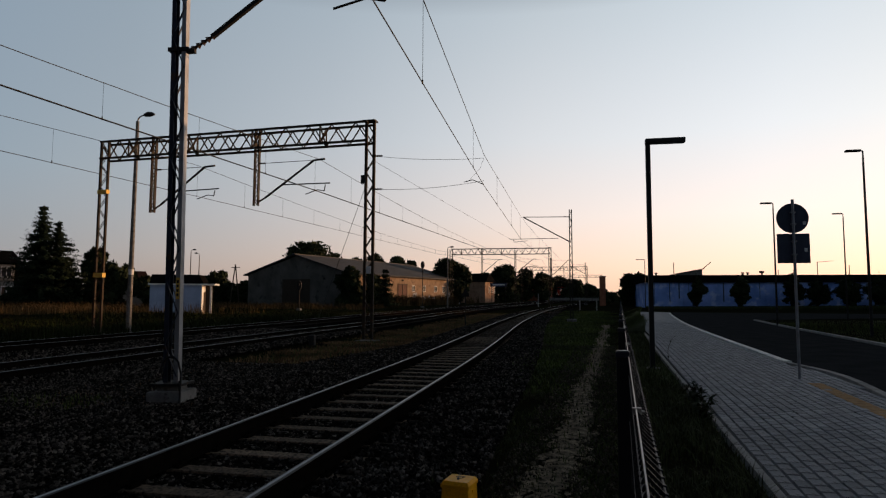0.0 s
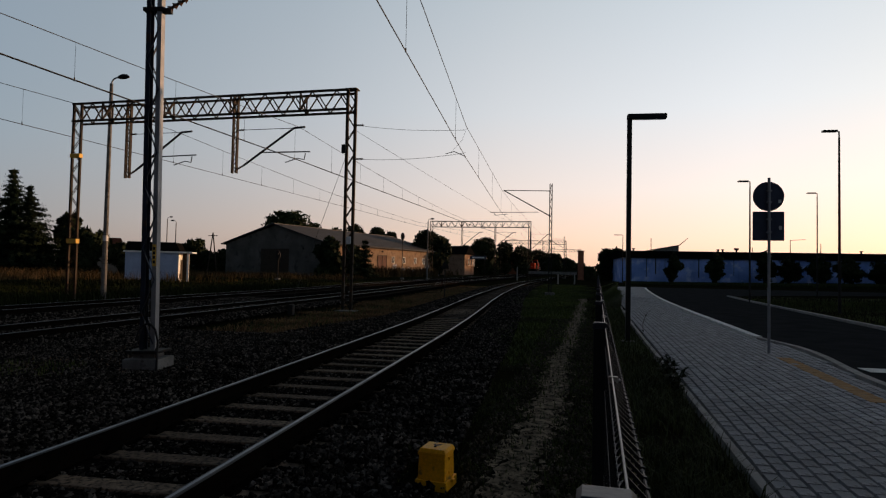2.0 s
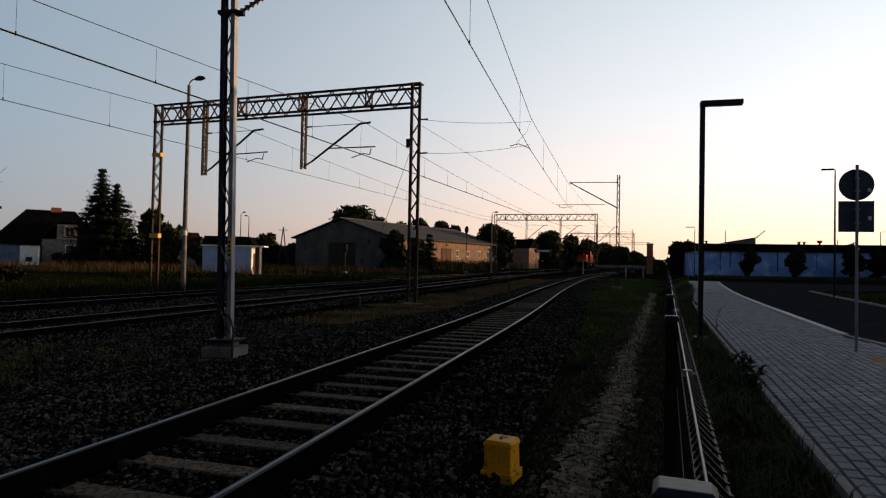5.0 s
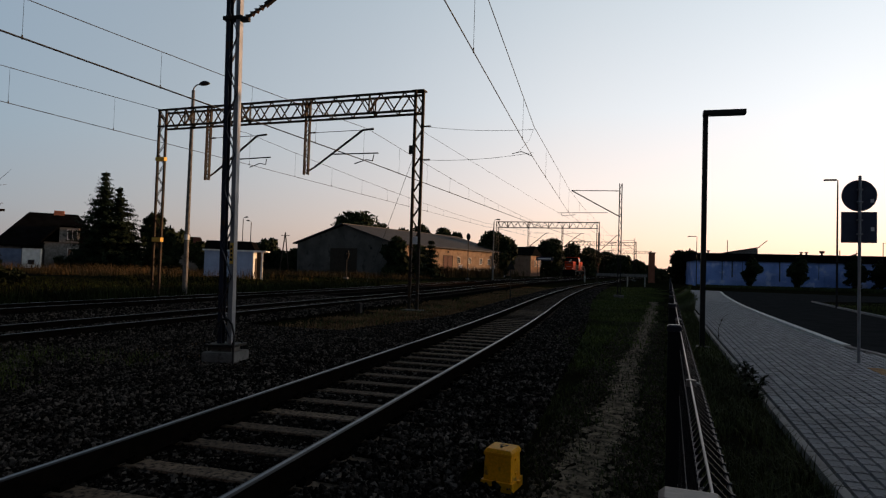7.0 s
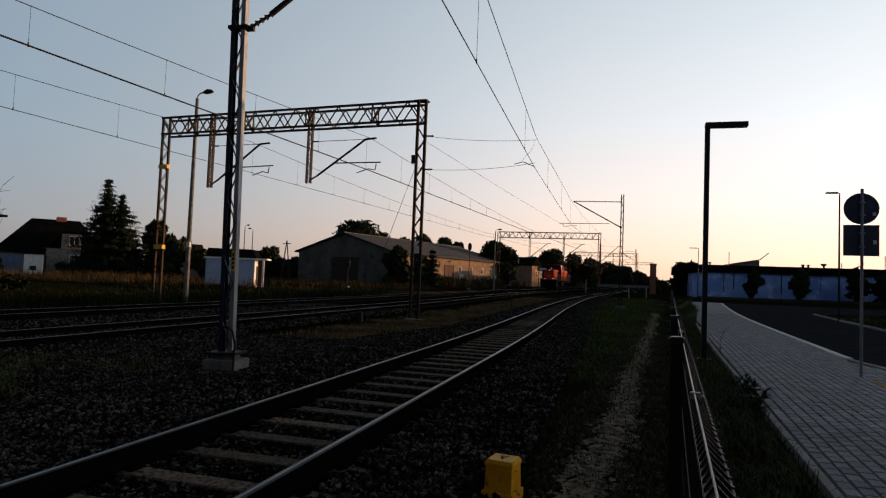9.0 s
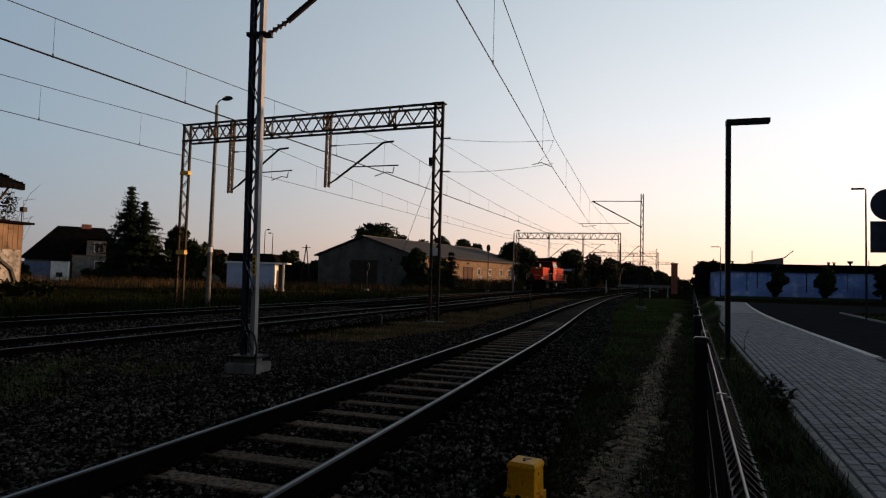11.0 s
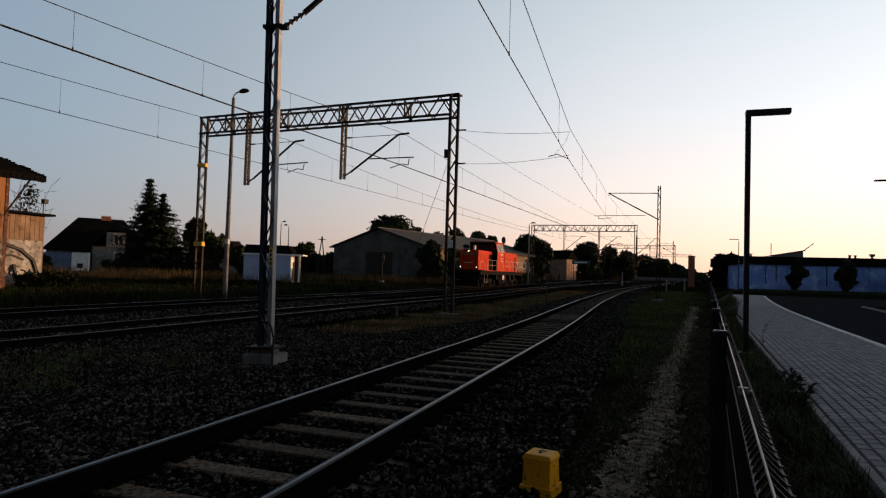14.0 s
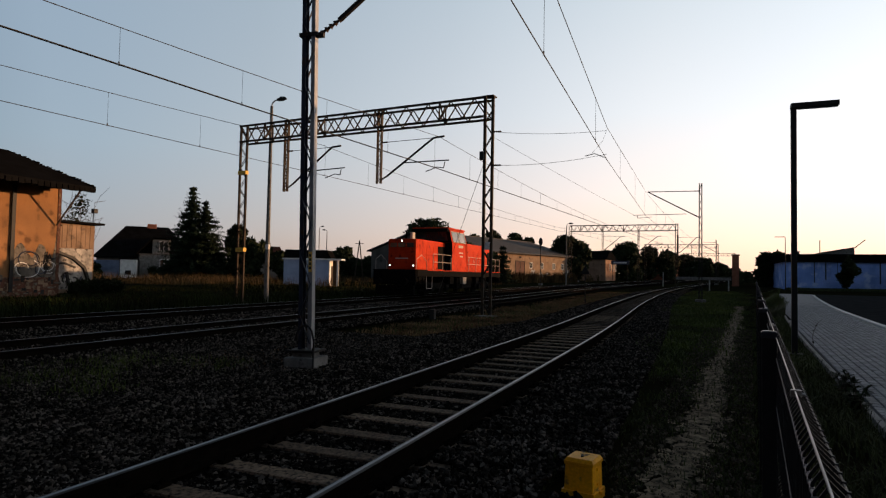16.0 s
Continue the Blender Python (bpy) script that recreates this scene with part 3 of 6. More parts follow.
G1 = gantry(-21.13, -7.83, 23.5, 8.85, ((-18.37, 5.6), (-13.06, 5.72)), 0.83, "yellow-brown lattice steel portal carrying the overhead line", -3.9)
part("band", Shape().box(-21.39, -20.87, -0.1, 0.1, 2.54, 2.74), M_YSIGN, G1, "yellow warning band")
part("band", Shape().box(-21.39, -20.87, -0.1, 0.1, 6.42, 6.6), M_YSIGN, G1, "yellow warning band")
part("band", Shape().box(-7.86, -7.66, -0.19, -0.16, 2.62, 2.92), M_STICKER, G1, "pale plate")
G2 = gantry(-18.0, -2.6, 95, 9.15, ((-13.1, 5.3), (-7.9, 5.3)), 0.95, "lattice portal over the tracks far down the line")
mid = Shape()
lattice_post(mid, -7.9, 0.06, 0, 8.2, 0.22, 0.1, 1.0, 0.06, 0.5)
part("post", mid, M_GANTRY, G2)
side_post = part("side_post", Shape().box(-0.12, 0.12, -0.12, 0.12, 4.6, 7.6), M_GANTRY, G2)
side_post.matrix_basis = pose(-2.45, 0, 0)
cantilever(side_post, 1, 2.6, 7.2, 5.9, 0.13, 4.9)
G3 = gantry(-12.0, 5.0, 165, 9.4, ((-6.5, 5.3), (-1.0, 5.3)), 0.95, "lattice portal over the tracks in the distance")
G4 = gantry(-4.0, 12.5, 235, 9.4, ((1.0, 5.3),), 0.95, "lattice portal over the tracks in the distance")


def single_mast(x, y, height, reach, label):
    base = thing("catenary_mast", pose(x, y, rise(y)), label, "catenary mast")
    s = Shape()
    lattice_post(s, 0, 0, 0, height, 0.2, 0.07, 0.8, 0.035, 0.5)
    part("post", s, M_STEELDARK, base)
    part("footing", Shape().soft(-0.35, 0.35, -0.35, 0.35, -0.3, 0.15, 0.03), M_CONCRETE, base)
    arm = Shape().bar((0, 0, height - 0.55), (-reach, 0, height - 0.5), 0.03, n=6).bar((0, 0, height - 2.45), (-reach, 0, height - 0.5), 0.045, n=6)
    arm.bar((-0.9, 0, height - 2.14), (-reach - 1.0, 0, height - 2.16), 0.022, n=6)
    arm.tube([(-reach - 0.7, 0, height - 2.16), (-reach - 0.68, 0, height - 2.38), (-reach + 0.3, 0, height - 2.3)], 0.018, 6)
    part("bracket_tube", arm, M_STEELDARK, base)
    for a, b in (((-0.1, 0, height - 0.55), (-0.45, 0, height - 0.54)), ((-0.1, 0, height - 2.39), (-0.45, 0, height - 2.2))):
        i = Shape()
        insulator(i, a, b, 0.05, 4)
        part("insulator", i, M_INSUL, base)


single_mast(0.28, 46.0, 8.25, 3.5, "slim catenary mast with a bracket over the siding")
single_mast(3.6, 128.0, 8.6, 3.4, "slim catenary mast far along the siding")


# ---------------------------------------------------------------- wires
def catenary(name, supports, zc, label, thick=0.012, twin=0.0, first=9.4, every=3.45):
    """Contact wire and sagging carrier with droppers; each support is (y, x, carrier height, sag of the span that follows)."""
    base = thing(name, Matrix(), label, "overhead line", "overhead lines")
    c, m = Shape(), Shape()

    def place(y):
        for (ya, xa, ha, sag), (yb, xb, hb, _) in zip(supports[:-1], supports[1:]):
            if y <= yb:
                f = (y - ya) / (yb - ya)
                lift = rise(y) if y > 60 else 0.0
                return xa + (xb - xa) * f, lift + zc, lift + ha + (hb - ha) * f - 4 * sag * f * (1 - f)

    ys = []
    for (ya, *_), (yb, *_) in zip(supports[:-1], supports[1:]):
        ys += [ya + (yb - ya) * k / 14 for k in range(14)]
    ys.append(supports[-1][0])
    pts = [(y, *place(y)) for y in ys]
    m.tube([(x, y, h) for y, x, z, h in pts], thick * 0.9, 5)
    c.tube([(x, y, z) for y, x, z, h in pts], thick, 5)
    if twin:
        c.tube([(x + twin, y, z) for y, x, z, h in pts], thick, 5)
    y = first
    while y < 92:
        x, z, h = place(y)
        if h - z > 0.1:
            part("dropper", Shape().bar((x, y, z), (x, y, h), 0.005, n=4).bar((x, y, z - 0.02), (x, y, z + 0.07), 0.016, n=5), M_WIRE, base)
        y += every
    part("contact_wire", c, M_WIRE, base)
    part("carrier_wire", m, M_WIRE, base)


catenary("overhead_line", ((-30, -1.78, 8.4, 0), (8.72, -2.76, 7.95, 0), (23.5, -3.13, 7.25, 0.0), (46.0, -3.33, 7.75, 0.12), (95, siding(95) - 0.1, 7.5, 0.3), (128, siding(128), 7.5, 0.3), (190, siding(190), 7.4, 0)), 6.03, "contact and carrier wires over the siding", first=11.85, every=8.2)
catenary("overhead_line", ((-35, -16.6, 7.4, 0.75), (23.5, -10.05, 7.4, 1.1), (95, -3.9, 7.35, 0.6), (165, main_near(165), 7.35, 0.6), (235, main_near(235), 7.35, 0.6), (400, main_near(400), 7.35, 0)), 6.03, "twin contact wires and carrier over the near main track", twin=0.05)
catenary("overhead_line", ((-35, -22.15, 7.4, 0.6), (23.5, -15.8, 7.4, 1.0), (95, -9.2, 7.35, 0.6), (165, main_far(165), 7.35, 0.6), (235, main_far(235), 7.35, 0.6), (400, main_far(400), 7.35, 0)), 6.03, "contact and carrier wires over the far main track", first=9.9)


def pull_off():
    base = thing("pull_off_wire", pose(0, 23.5, 0), "thin pull-off wires from the portal post to the siding line", "overhead line", "overhead lines")
    for za, zb, drop in ((7.42, 7.15, 0.1), (6.05, 6.25, 0.12)):
        pts = [(-7.6 + (4.45 * k / 8), 0, za + (zb - za) * k / 8 - drop * 4 * (k / 8) * (1 - k / 8)) for k in range(9)]
        part("wire", Shape().tube(pts, 0.008, 5), M_WIRE, base)
        i = Shape()
        insulator(i, (-7.62, 0, za), (-7.3, 0, za), 0.05, 4)
        part("insulator", i, M_INSUL, base, "brown porcelain insulator")
    part("steady_arm", Shape().tube([(-3.95, 0, 6.22), (-3.6, 0, 6.3), (-3.15, 0, 6.1)], 0.016, 6), M_STEELDARK, base)
    part("bridle", Shape().tube([(-3.75, 0, 6.25), (-3.3, 0, 6.75), (-3.15, 0, 7.15)], 0.005, 4), M_WIRE, base)
    for za, x1, y1, z1 in ((7.25, -3.3, 36.5, 6.35),):
        part("feeder_wire", Shape().tube([(-7.7 + (x1 + 7.7) * k / 8, y1 * k / 8, za + (z1 - za) * k / 8 - 0.1 * 4 * (k / 8) * (1 - k / 8)) for k in range(9)], 0.008, 4), M_WIRE, base)
    part("stay_wire", Shape().bar((-7.95, 0, 6.35), (-9.05, -2.6, 0.3), 0.009, n=5), M_WIRE, base)
    part("anchor_block", Shape().soft(-9.15, -8.95, -2.7, -2.5, -0.2, 0.3, 0.03), M_STEELDARK, base)
    part("tension_weight", Shape().soft(-8.12, -7.95, -0.3, -0.18, 6.25, 6.6, 0.03), M_STEELDARK, base)


pull_off()

# ---------------------------------------------------------------- street furniture
def footway_lamp():
    base = thing("street_lamp", pose(1.97, 15.35, 0), "black modern street lamp with a flat horizontal arm", "street lamp")
    part("pole", Shape().soft(-0.055, 0.055, -0.055, 0.055, -0.1, 5.5, 0.008), M_BLACK, base)
    part("flange", Shape().soft(-0.16, 0.16, -0.16, 0.16, -0.05, 0.03, 0.01), M_BLACK, base)
    part("lamp_head", Shape().soft(-0.055, 0.86, -0.11, 0.11, 5.42, 5.53, 0.012), M_BLACK, base)
    part("door", Shape().soft(-0.04, 0.04, -0.062, -0.056, 0.5, 0.85, 0.002), M_BLACK, base)
    part("diffuser", Shape().box(0.3, 0.8, -0.08, 0.08, 5.413, 5.4195), M_SIGNBACK, base)


footway_lamp()


def curved_lamp(x, y, height, sgn, label, pole=M_CONCRETE, r=0.09, reach=0.75, flat=False):
    """A tapered pole with a short curved arm and a drop-shaped head."""
    z = rise(y)
    base = thing("street_lamp", pose(x, y, z), label, "street lamp")
    part("pole", Shape().bar((0, 0, -0.2), (0, 0, height - 0.3), r, r * 0.6, 10), pole, base)
    if flat:
        part("arm", Shape().bar((0, 0, height - 0.32), (0, 0, height), r * 0.5, n=8).bar((0, 0, height), (sgn * 0.25, 0, height + 0.02), 0.03, n=6), M_STEELDARK, base)
        part("lamp_head", Shape().soft(min(sgn * 0.1, sgn * reach), max(sgn * 0.1, sgn * reach), -0.13, 0.13, height - 0.02, height + 0.07, 0.02), M_STEELDARK, base)
        return base
    pts = [(sgn * 0.35 * (1 - math.cos(a)), 0, height - 0.3 + 0.3 * math.sin(a)) for a in [k * math.pi / 12 for k in range(7)]]
    part("arm", Shape().tube(pts, 0.035, 7), M_GALV, base)
    head = Shape()
    prof = [(0.0, 0.02), (0.12, 0.09), (0.3, 0.13), (0.5, 0.11), (0.66, 0.04)]
    for (a, ra), (b, rb) in zip(prof[:-1], prof[1:]):
        head.bar((sgn * (0.3 + a), 0, height - 0.02 + 0.06 * math.sin(a * 4)), (sgn * (0.3 + b), 0, height - 0.02 + 0.06 * math.sin(b * 4)), ra, rb, 10)
    part("lamp_head", head, M_BLACK, base)
    return base


LS = curved_lamp(-21.2, 26.6, 10.8, 1, "tall concrete street lamp pole with a drop-shaped lamp head", r=0.13)
part("number_band", Shape().bar((0, 0, 2.75), (0, 0, 3.02), 0.126, 0.124, 10), M_STICKER, LS, "pale painted band")
curved_lamp(-18.0, 92, 9.2, 1, "concrete street lamp by the warehouse", r=0.12)
curved_lamp(-62.0, 92, 9.3, 1, "distant street lamp pole", r=0.1)
curved_lamp(-60.4, 92, 8.7, -1, "distant street lamp pole", r=0.1)
curved_lamp(13.2, 43, 7.9, -1, "slim street lamp with a flat lamp head beyond the road", M_STEELDARK, 0.07, 0.75, True)
curved_lamp(14.1, 32.6, 8.85, -1, "slim street lamp with a flat lamp head beyond the road", M_STEELDARK, 0.075, 0.75, True)
curved_lamp(22.5, 56, 8.7, -1, "slim street lamp with a flat lamp head beyond the road", M_STEELDARK, 0.07, 0.8, True)
curved_lamp(10.7, 90, 6.9, -1, "slim street lamp in front of the pale wall", M_STEELDARK, 0.07, 1.2, True)


def road_sign():
    base = thing("road_sign", pose(4.74, 14.15, 0), "round and square traffic signs seen from behind on a steel post", "road sign")
    part("post", Shape().bar((0, 0, -0.1), (0, 0, 3.78), 0.03, n=10), M_GALV, base)
    disc = Shape().bar((0, 0.035, 3.38), (0, 0.045, 3.38), 0.317, n=40)
    ob = part("round_plate", disc, M_SIGNBACK, base, "grey back of a round sign")
    part("rim", Shape().tube([(0.312 * math.cos(k * math.pi / 16), 0.035, 3.38 + 0.312 * math.sin(k * math.pi / 16)) for k in range(33)], 0.008, 5), M_SIGNBACK, ob)
    part("sticker", Shape().box(0.2, 0.26, 0.031, 0.034, 3.24, 3.31), M_STICKER, ob)
    sq = part("square_plate", Shape().soft(-0.32, 0.32, 0.035, 0.047, 2.42, 3.05, 0.006), M_SIGNBACK, base, "grey back of a square sign")
    part("sticker", Shape().box(0.21, 0.27, 0.031, 0.0345, 2.66, 2.74), M_STICKER, sq)
    for z in (2.6, 2.88, 3.25, 3.5):
        part("clamp", Shape().soft(-0.05, 0.05, -0.036, 0.034, z - 0.015, z + 0.015, 0.004), M_GALV, base)


road_sign()


def cable_box():
    base = thing("trackside_box", pose(-0.82, 4.8, 0, 0, 0, -10), "small yellow metal trackside box with a chamfered lid", "trackside box")
    part("foot", Shape().soft(-0.128, 0.128, -0.128, 0.128, -0.08, 0.012, 0.004), M_YELLOW, base)
    part("body", Shape().soft(-0.112, 0.112, -0.112, 0.112, 0.012, 0.2, 0.008, 0.95), M_YELLOW, base)
    lid = part("lid", Shape().soft(-0.114, 0.114, -0.114, 0.114, 0.2, 0.226, 0.006).soft(-0.113, 0.113, -0.113, 0.113, 0.2255, 0.25, 0.005, 0.86), M_YELLOW, base)
    part("bolt", Shape().bar((0.0, -0.03, 0.249), (0.0, -0.03, 0.26), 0.011, n=6), M_BLACK, lid)
    for p, q in (((-0.035, 0.03), (0.03, 0.05)), ((0.03, 0.05), (0.01, 0.0)), ((0.01, 0.0), (-0.035, 0.03))):
        part("marking", Shape().beam((*p, 0.251), (*q, 0.251), 0.007, 0.003), M_BLACK, lid)
    for z in (0.05, 0.16):
        part("hinge", Shape().soft(0.1, 0.118, -0.02, 0.02, z, z + 0.02, 0.004), M_YELLOW, base)
    part("lug", Shape().soft(0.126, 0.15, -0.02, 0.02, -0.01, 0.012, 0.004), M_YELLOW, base)


cable_box()


def track_signal(x, y, height, label):
    base = thing("signal", pose(x, y, rise(y)), label, "railway signal")
    part("post", Shape().bar((0, 0, 0), (0, 0, height), 0.06, n=8), M_STEELDARK, base)
    head = [(0.29 * math.cos(k * math.pi / 10), height + 0.33 + 0.56 * math.sin(k * math.pi / 10)) for k in range(20)]
    part("head", Shape().prism(head, -0.1, 0.02), M_STEELDARK, base)
    part("visor", Shape().bar((0, -0.34, height + 0.45), (0, -0.1, height + 0.45), 0.13, n=10), M_BLACK, base)
    part("foot", Shape().soft(-0.25, 0.25, -0.25, 0.25, -0.2, 0.2, 0.03), M_CONCRETE, base)


track_signal(-20.75, 87, 5.9, "railway signal head on a slim post before the warehouse")
track_signal(-31.5, 68.5, 2.6, "low marker on a slim post in the grass")


def marker(x, y, h, label):
    base = thing("marker_post", pose(x, y, rise(y)), label, "marker post")
    part("post", Shape().bar((0, 0, -0.1), (0, 0, h), 0.03, n=6), M_STEELDARK, base)
    part("plate", Shape().add([(-0.28, -0.03, h - 0.55), (0.28, -0.03, h - 0.55), (0, -0.03, h), (-0.28, -0.045, h - 0.55), (0.28, -0.045, h - 0.55), (0, -0.045, h)], [(0, 1, 2), (5, 4, 3), (0, 3, 4, 1), (1, 4, 5, 2), (2, 5, 3, 0)]), M_STEELDARK, base)


marker(-6.2, 37.5, 2.3, "triangular track marker on a thin post")

M_SALMON = mat("salmon_plaster", (0.300, 0.188, 0.128), (0.225, 0.135, 0.090), 0.9, 0, 0.6, 20, 0.1, stain=(0.15, 0.09, 0.06), amount=0.15)
M_BLUEDARK = mat("blue_grey_limewash", (0.13, 0.17, 0.26), (0.08, 0.11, 0.18), 0.9, 0, 1.2, 20, 0.1)
# bluish tone of the white shed's shaded front
M_SHEDSHADE = mat("shed_white_in_shade", (0.34, 0.41, 0.57), (0.27, 0.33, 0.47), 0.9, 0, 1.2, 20, 0.1)

# ---------------------------------------------------------------- buildings
def window(parent, x, y, z, w, h, face, lit=False):
    """A framed pane on a wall whose outside looks along face ('x', '-y' ...)."""
    m = {"-y": pose(x, y, z), "x": pose(x, y, z, 0, 0, 90)}[face]
    f = Shape().box(-w / 2 - 0.07, w / 2 + 0.07, -0.06, 0.04, -h / 2 - 0.07, -h / 2).box(-w / 2 - 0.07, w / 2 + 0.07, -0.06, 0.04, h / 2, h / 2 + 0.07)
    f.box(-w / 2 - 0.07, -w / 2, -0.06, 0.04, -h / 2, h / 2).box(w / 2, w / 2 + 0.07, -0.06, 0.04, -h / 2, h / 2).box(-0.03, 0.03, -0.05, 0.04, -h / 2, h / 2)
    ob = part("window", f, M_WHITE, parent)
    ob.matrix_basis = m
    part("pane", Shape().box(-w / 2, w / 2, -0.02, 0.0, -h / 2, h / 2), M_GLASS, ob)
    return ob


M_ROOFGREY = mat("weathered_grey_roofing", (0.04, 0.041, 0.046), (0.024, 0.025, 0.028), 0.8, 0, 0.8, 20, 0.2, spec=0.2)


def warehouse():
    """Long gabled shed; local y runs along it, local x = 0 is the long wall beside the line."""
    base = thing("warehouse", pose(-33.9, 91.0, 0.0, 0, 0, -16.7), "long gabled railway warehouse, grey gable and lit side wall, dark roof", "warehouse")
    W, L, E, R = 21.2, 37.0, 5.55, 8.55
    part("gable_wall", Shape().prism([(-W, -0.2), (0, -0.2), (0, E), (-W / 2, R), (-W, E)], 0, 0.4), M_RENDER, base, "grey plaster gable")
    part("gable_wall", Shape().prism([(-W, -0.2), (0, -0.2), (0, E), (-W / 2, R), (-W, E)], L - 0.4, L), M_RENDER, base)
    # the sunward wall has evening light in its colour: paler, warmer than the gables
    part("side_wall", Shape().box(-0.4, 0.02, 0.41, L - 0.41, -0.2, E - 0.02), M_LIGHTPLASTER, base, "plaster side wall, coloured paler and warmer than the gables for the last sun")
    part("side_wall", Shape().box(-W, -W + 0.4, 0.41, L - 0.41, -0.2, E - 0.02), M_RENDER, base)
    for a, b in (((0.7, E - 0.15), (-W / 2, R + 0.12)), ((-W - 0.7, E - 0.15), (-W / 2, R + 0.12))):
        part("roof", Shape().prism([a, b, (b[0], b[1] + 0.2), (a[0], a[1] + 0.2)], -0.5, L + 0.5), M_ROOFGREY, base)
    part("ridge_cap", Shape().box(-W / 2 - 0.25, -W / 2 + 0.25, -0.55, L + 0.55, R + 0.27, R + 0.36), M_CONCRETE, base, "pale ridge flashing")
    part("gate", Shape().box(-13.3, -7.4, -0.06, 0.02, 0.3, 4.7), M_WOODDARK, base, "dark timber gate")
    part("lamp_box", Shape().soft(-4.6, -4.3, -0.12, -0.01, 4.6, 4.9, 0.02), M_STEELDARK, base)
    door = part("door", Shape().box(0.022, 0.06, 14.8, 17.9, 0.9, 4.1), M_REDDOOR, base, "oxblood double door")
    for y in (14.75, 16.3, 17.85):
        part("door_frame", Shape().box(0.061, 0.1, y, y + 0.12, 0.9, 4.15), M_WOODDARK, door)
    part("door_frame", Shape().box(0.061, 0.1, 14.75, 17.97, 4.1, 4.25), M_WOODDARK, door)
    part("wall_lamp", Shape().soft(0.02, 0.25, 16.2, 16.5, 4.75, 5.0, 0.03), M_STEELDARK, base)
    for y in (7.6, 20.2, 24.2, 28.7, 32.1):
        window(base, 0.03, y, 3.45, 0.85, 1.05, "x")
    rnd = random.Random(12)
    for k in range(26):
        y, z = 18.4 + 16.5 * rnd.random(), 1.0 + 1.5 * rnd.random() ** 1.5
        loop = [(0.03, y + 0.5 * rnd.random() * math.cos(a), z + 0.45 * rnd.random() * math.sin(a)) for a in [j * 0.9 for j in range(6)]]
        part("painted_scrawl", Shape().tube(loop, 0.09, 4), M_STICKER, base, "pale painted scrawl")
    part("loading_ramp", Shape().box(0.05, 1.8, 1, L - 1, -0.3, 0.85), M_CONCRETE, base)


warehouse()


def gabled_house(name, m, W, L, E, R, wall, roof, label, chimney=True, hip=0.0, wins=()):
    """Ridge along local x; the front looks along -y."""
    base = thing(name, m, label, "house")
    part("wall", Shape().prism([(0, -0.3), (L, -0.3), (L, E), (0, E)], 0, W), wall, base)
    r = Shape()
    v = [(-0.5, -0.5, E), (L + 0.5, -0.5, E), (L + 0.5, W + 0.5, E), (-0.5, W + 0.5, E), (hip, W / 2, R), (L - hip, W / 2, R)]
    v += [(x, y, z - 0.18) for x, y, z in v]
    r.add(v, [(0, 1, 5, 4), (2, 3, 4, 5), (1, 2, 5), (3, 0, 4), (6, 9, 8, 7), (0, 6, 7, 1), (1, 7, 8, 2), (2, 8, 9, 3), (3, 9, 6, 0)])
    rf = part("roof", r, roof, base)
    if chimney:
        part("chimney", Shape().soft(L * 0.5, L * 0.5 + 1.4, W / 2 - 0.3, W / 2 + 0.3, R - 0.8, R + 0.45, 0.03), M_BRICKRED, rf, "red brick chimney")
    for x, z, w, h in wins:
        window(base, x, -0.03, z, w, h, "-y")
    return base


# family house among the trees
HB = gabled_house("house", pose(-86.4, 67.4, 0.3, 0, 0, 45), 10, 13.5, 3.1, 8.3, M_RENDER, M_ROOFDARK, "two-storey house with a dark hipped roof and red chimney", True, 3.5)
part("wing", Shape().box(6.1, 10.5, -1.6, -0.02, -0.3, 3.6), M_CONCRETE, HB, "grey plaster ground floor of the wing")
part("wing", Shape().box(7.95, 10.45, -1.6, 3.0, 3.605, 5.9), M_CONCRETE, HB, "grey plaster upper floor of the wing")
part("string_course", Shape().box(6.05, 10.55, -1.68, -1.605, 3.5, 3.66), M_RENDER, HB)
part("wing_roof", Shape().prism([(5.7, 3.5), (8.1, 6.15), (11.0, 6.15), (11.0, 6.35), (8.0, 6.35), (5.5, 3.6)], -2.0, 4.0), M_ROOFDARK, HB)
part("drainpipe", Shape().tube([(6.2, -1.66, 3.5), (6.0, -1.66, 2.9), (6.15, -1.66, 2.4), (6.15, -1.66, 0.2)], 0.09, 6), M_STEELDARK, HB)
for wx, wz in ((9.6, 4.85), (9.7, 2.05)):
    window(HB, wx, -1.63, wz, 1.15, 1.35, "-y")
garage = part("garage", Shape().box(3.8, 5.95, -5.0, -2.2, -0.3, 2.6), M_WHITE, HB, "white garage")
part("garage_roof", Shape().box(3.6, 6.1, -5.15, -2.1, 2.605, 2.75), M_ROOFDARK, garage)
part("garage_hatch", Shape().box(4.5, 5.3, -5.03, -5.005, 0.3, 0.95), M_STEELDARK, garage)
part("garden_wall", Shape().box(-4.0, 3.7, -5.0, -4.8, -0.3, 2.45), M_BLUEDARK, HB)
gabled_house("house", pose(-71.5, 81.5, 0.2, 0, 0, 42), 7, 8, 3.0, 5.7, M_RENDER, M_TILE, "low house with a dark red roof behind trees", False, 0.5)


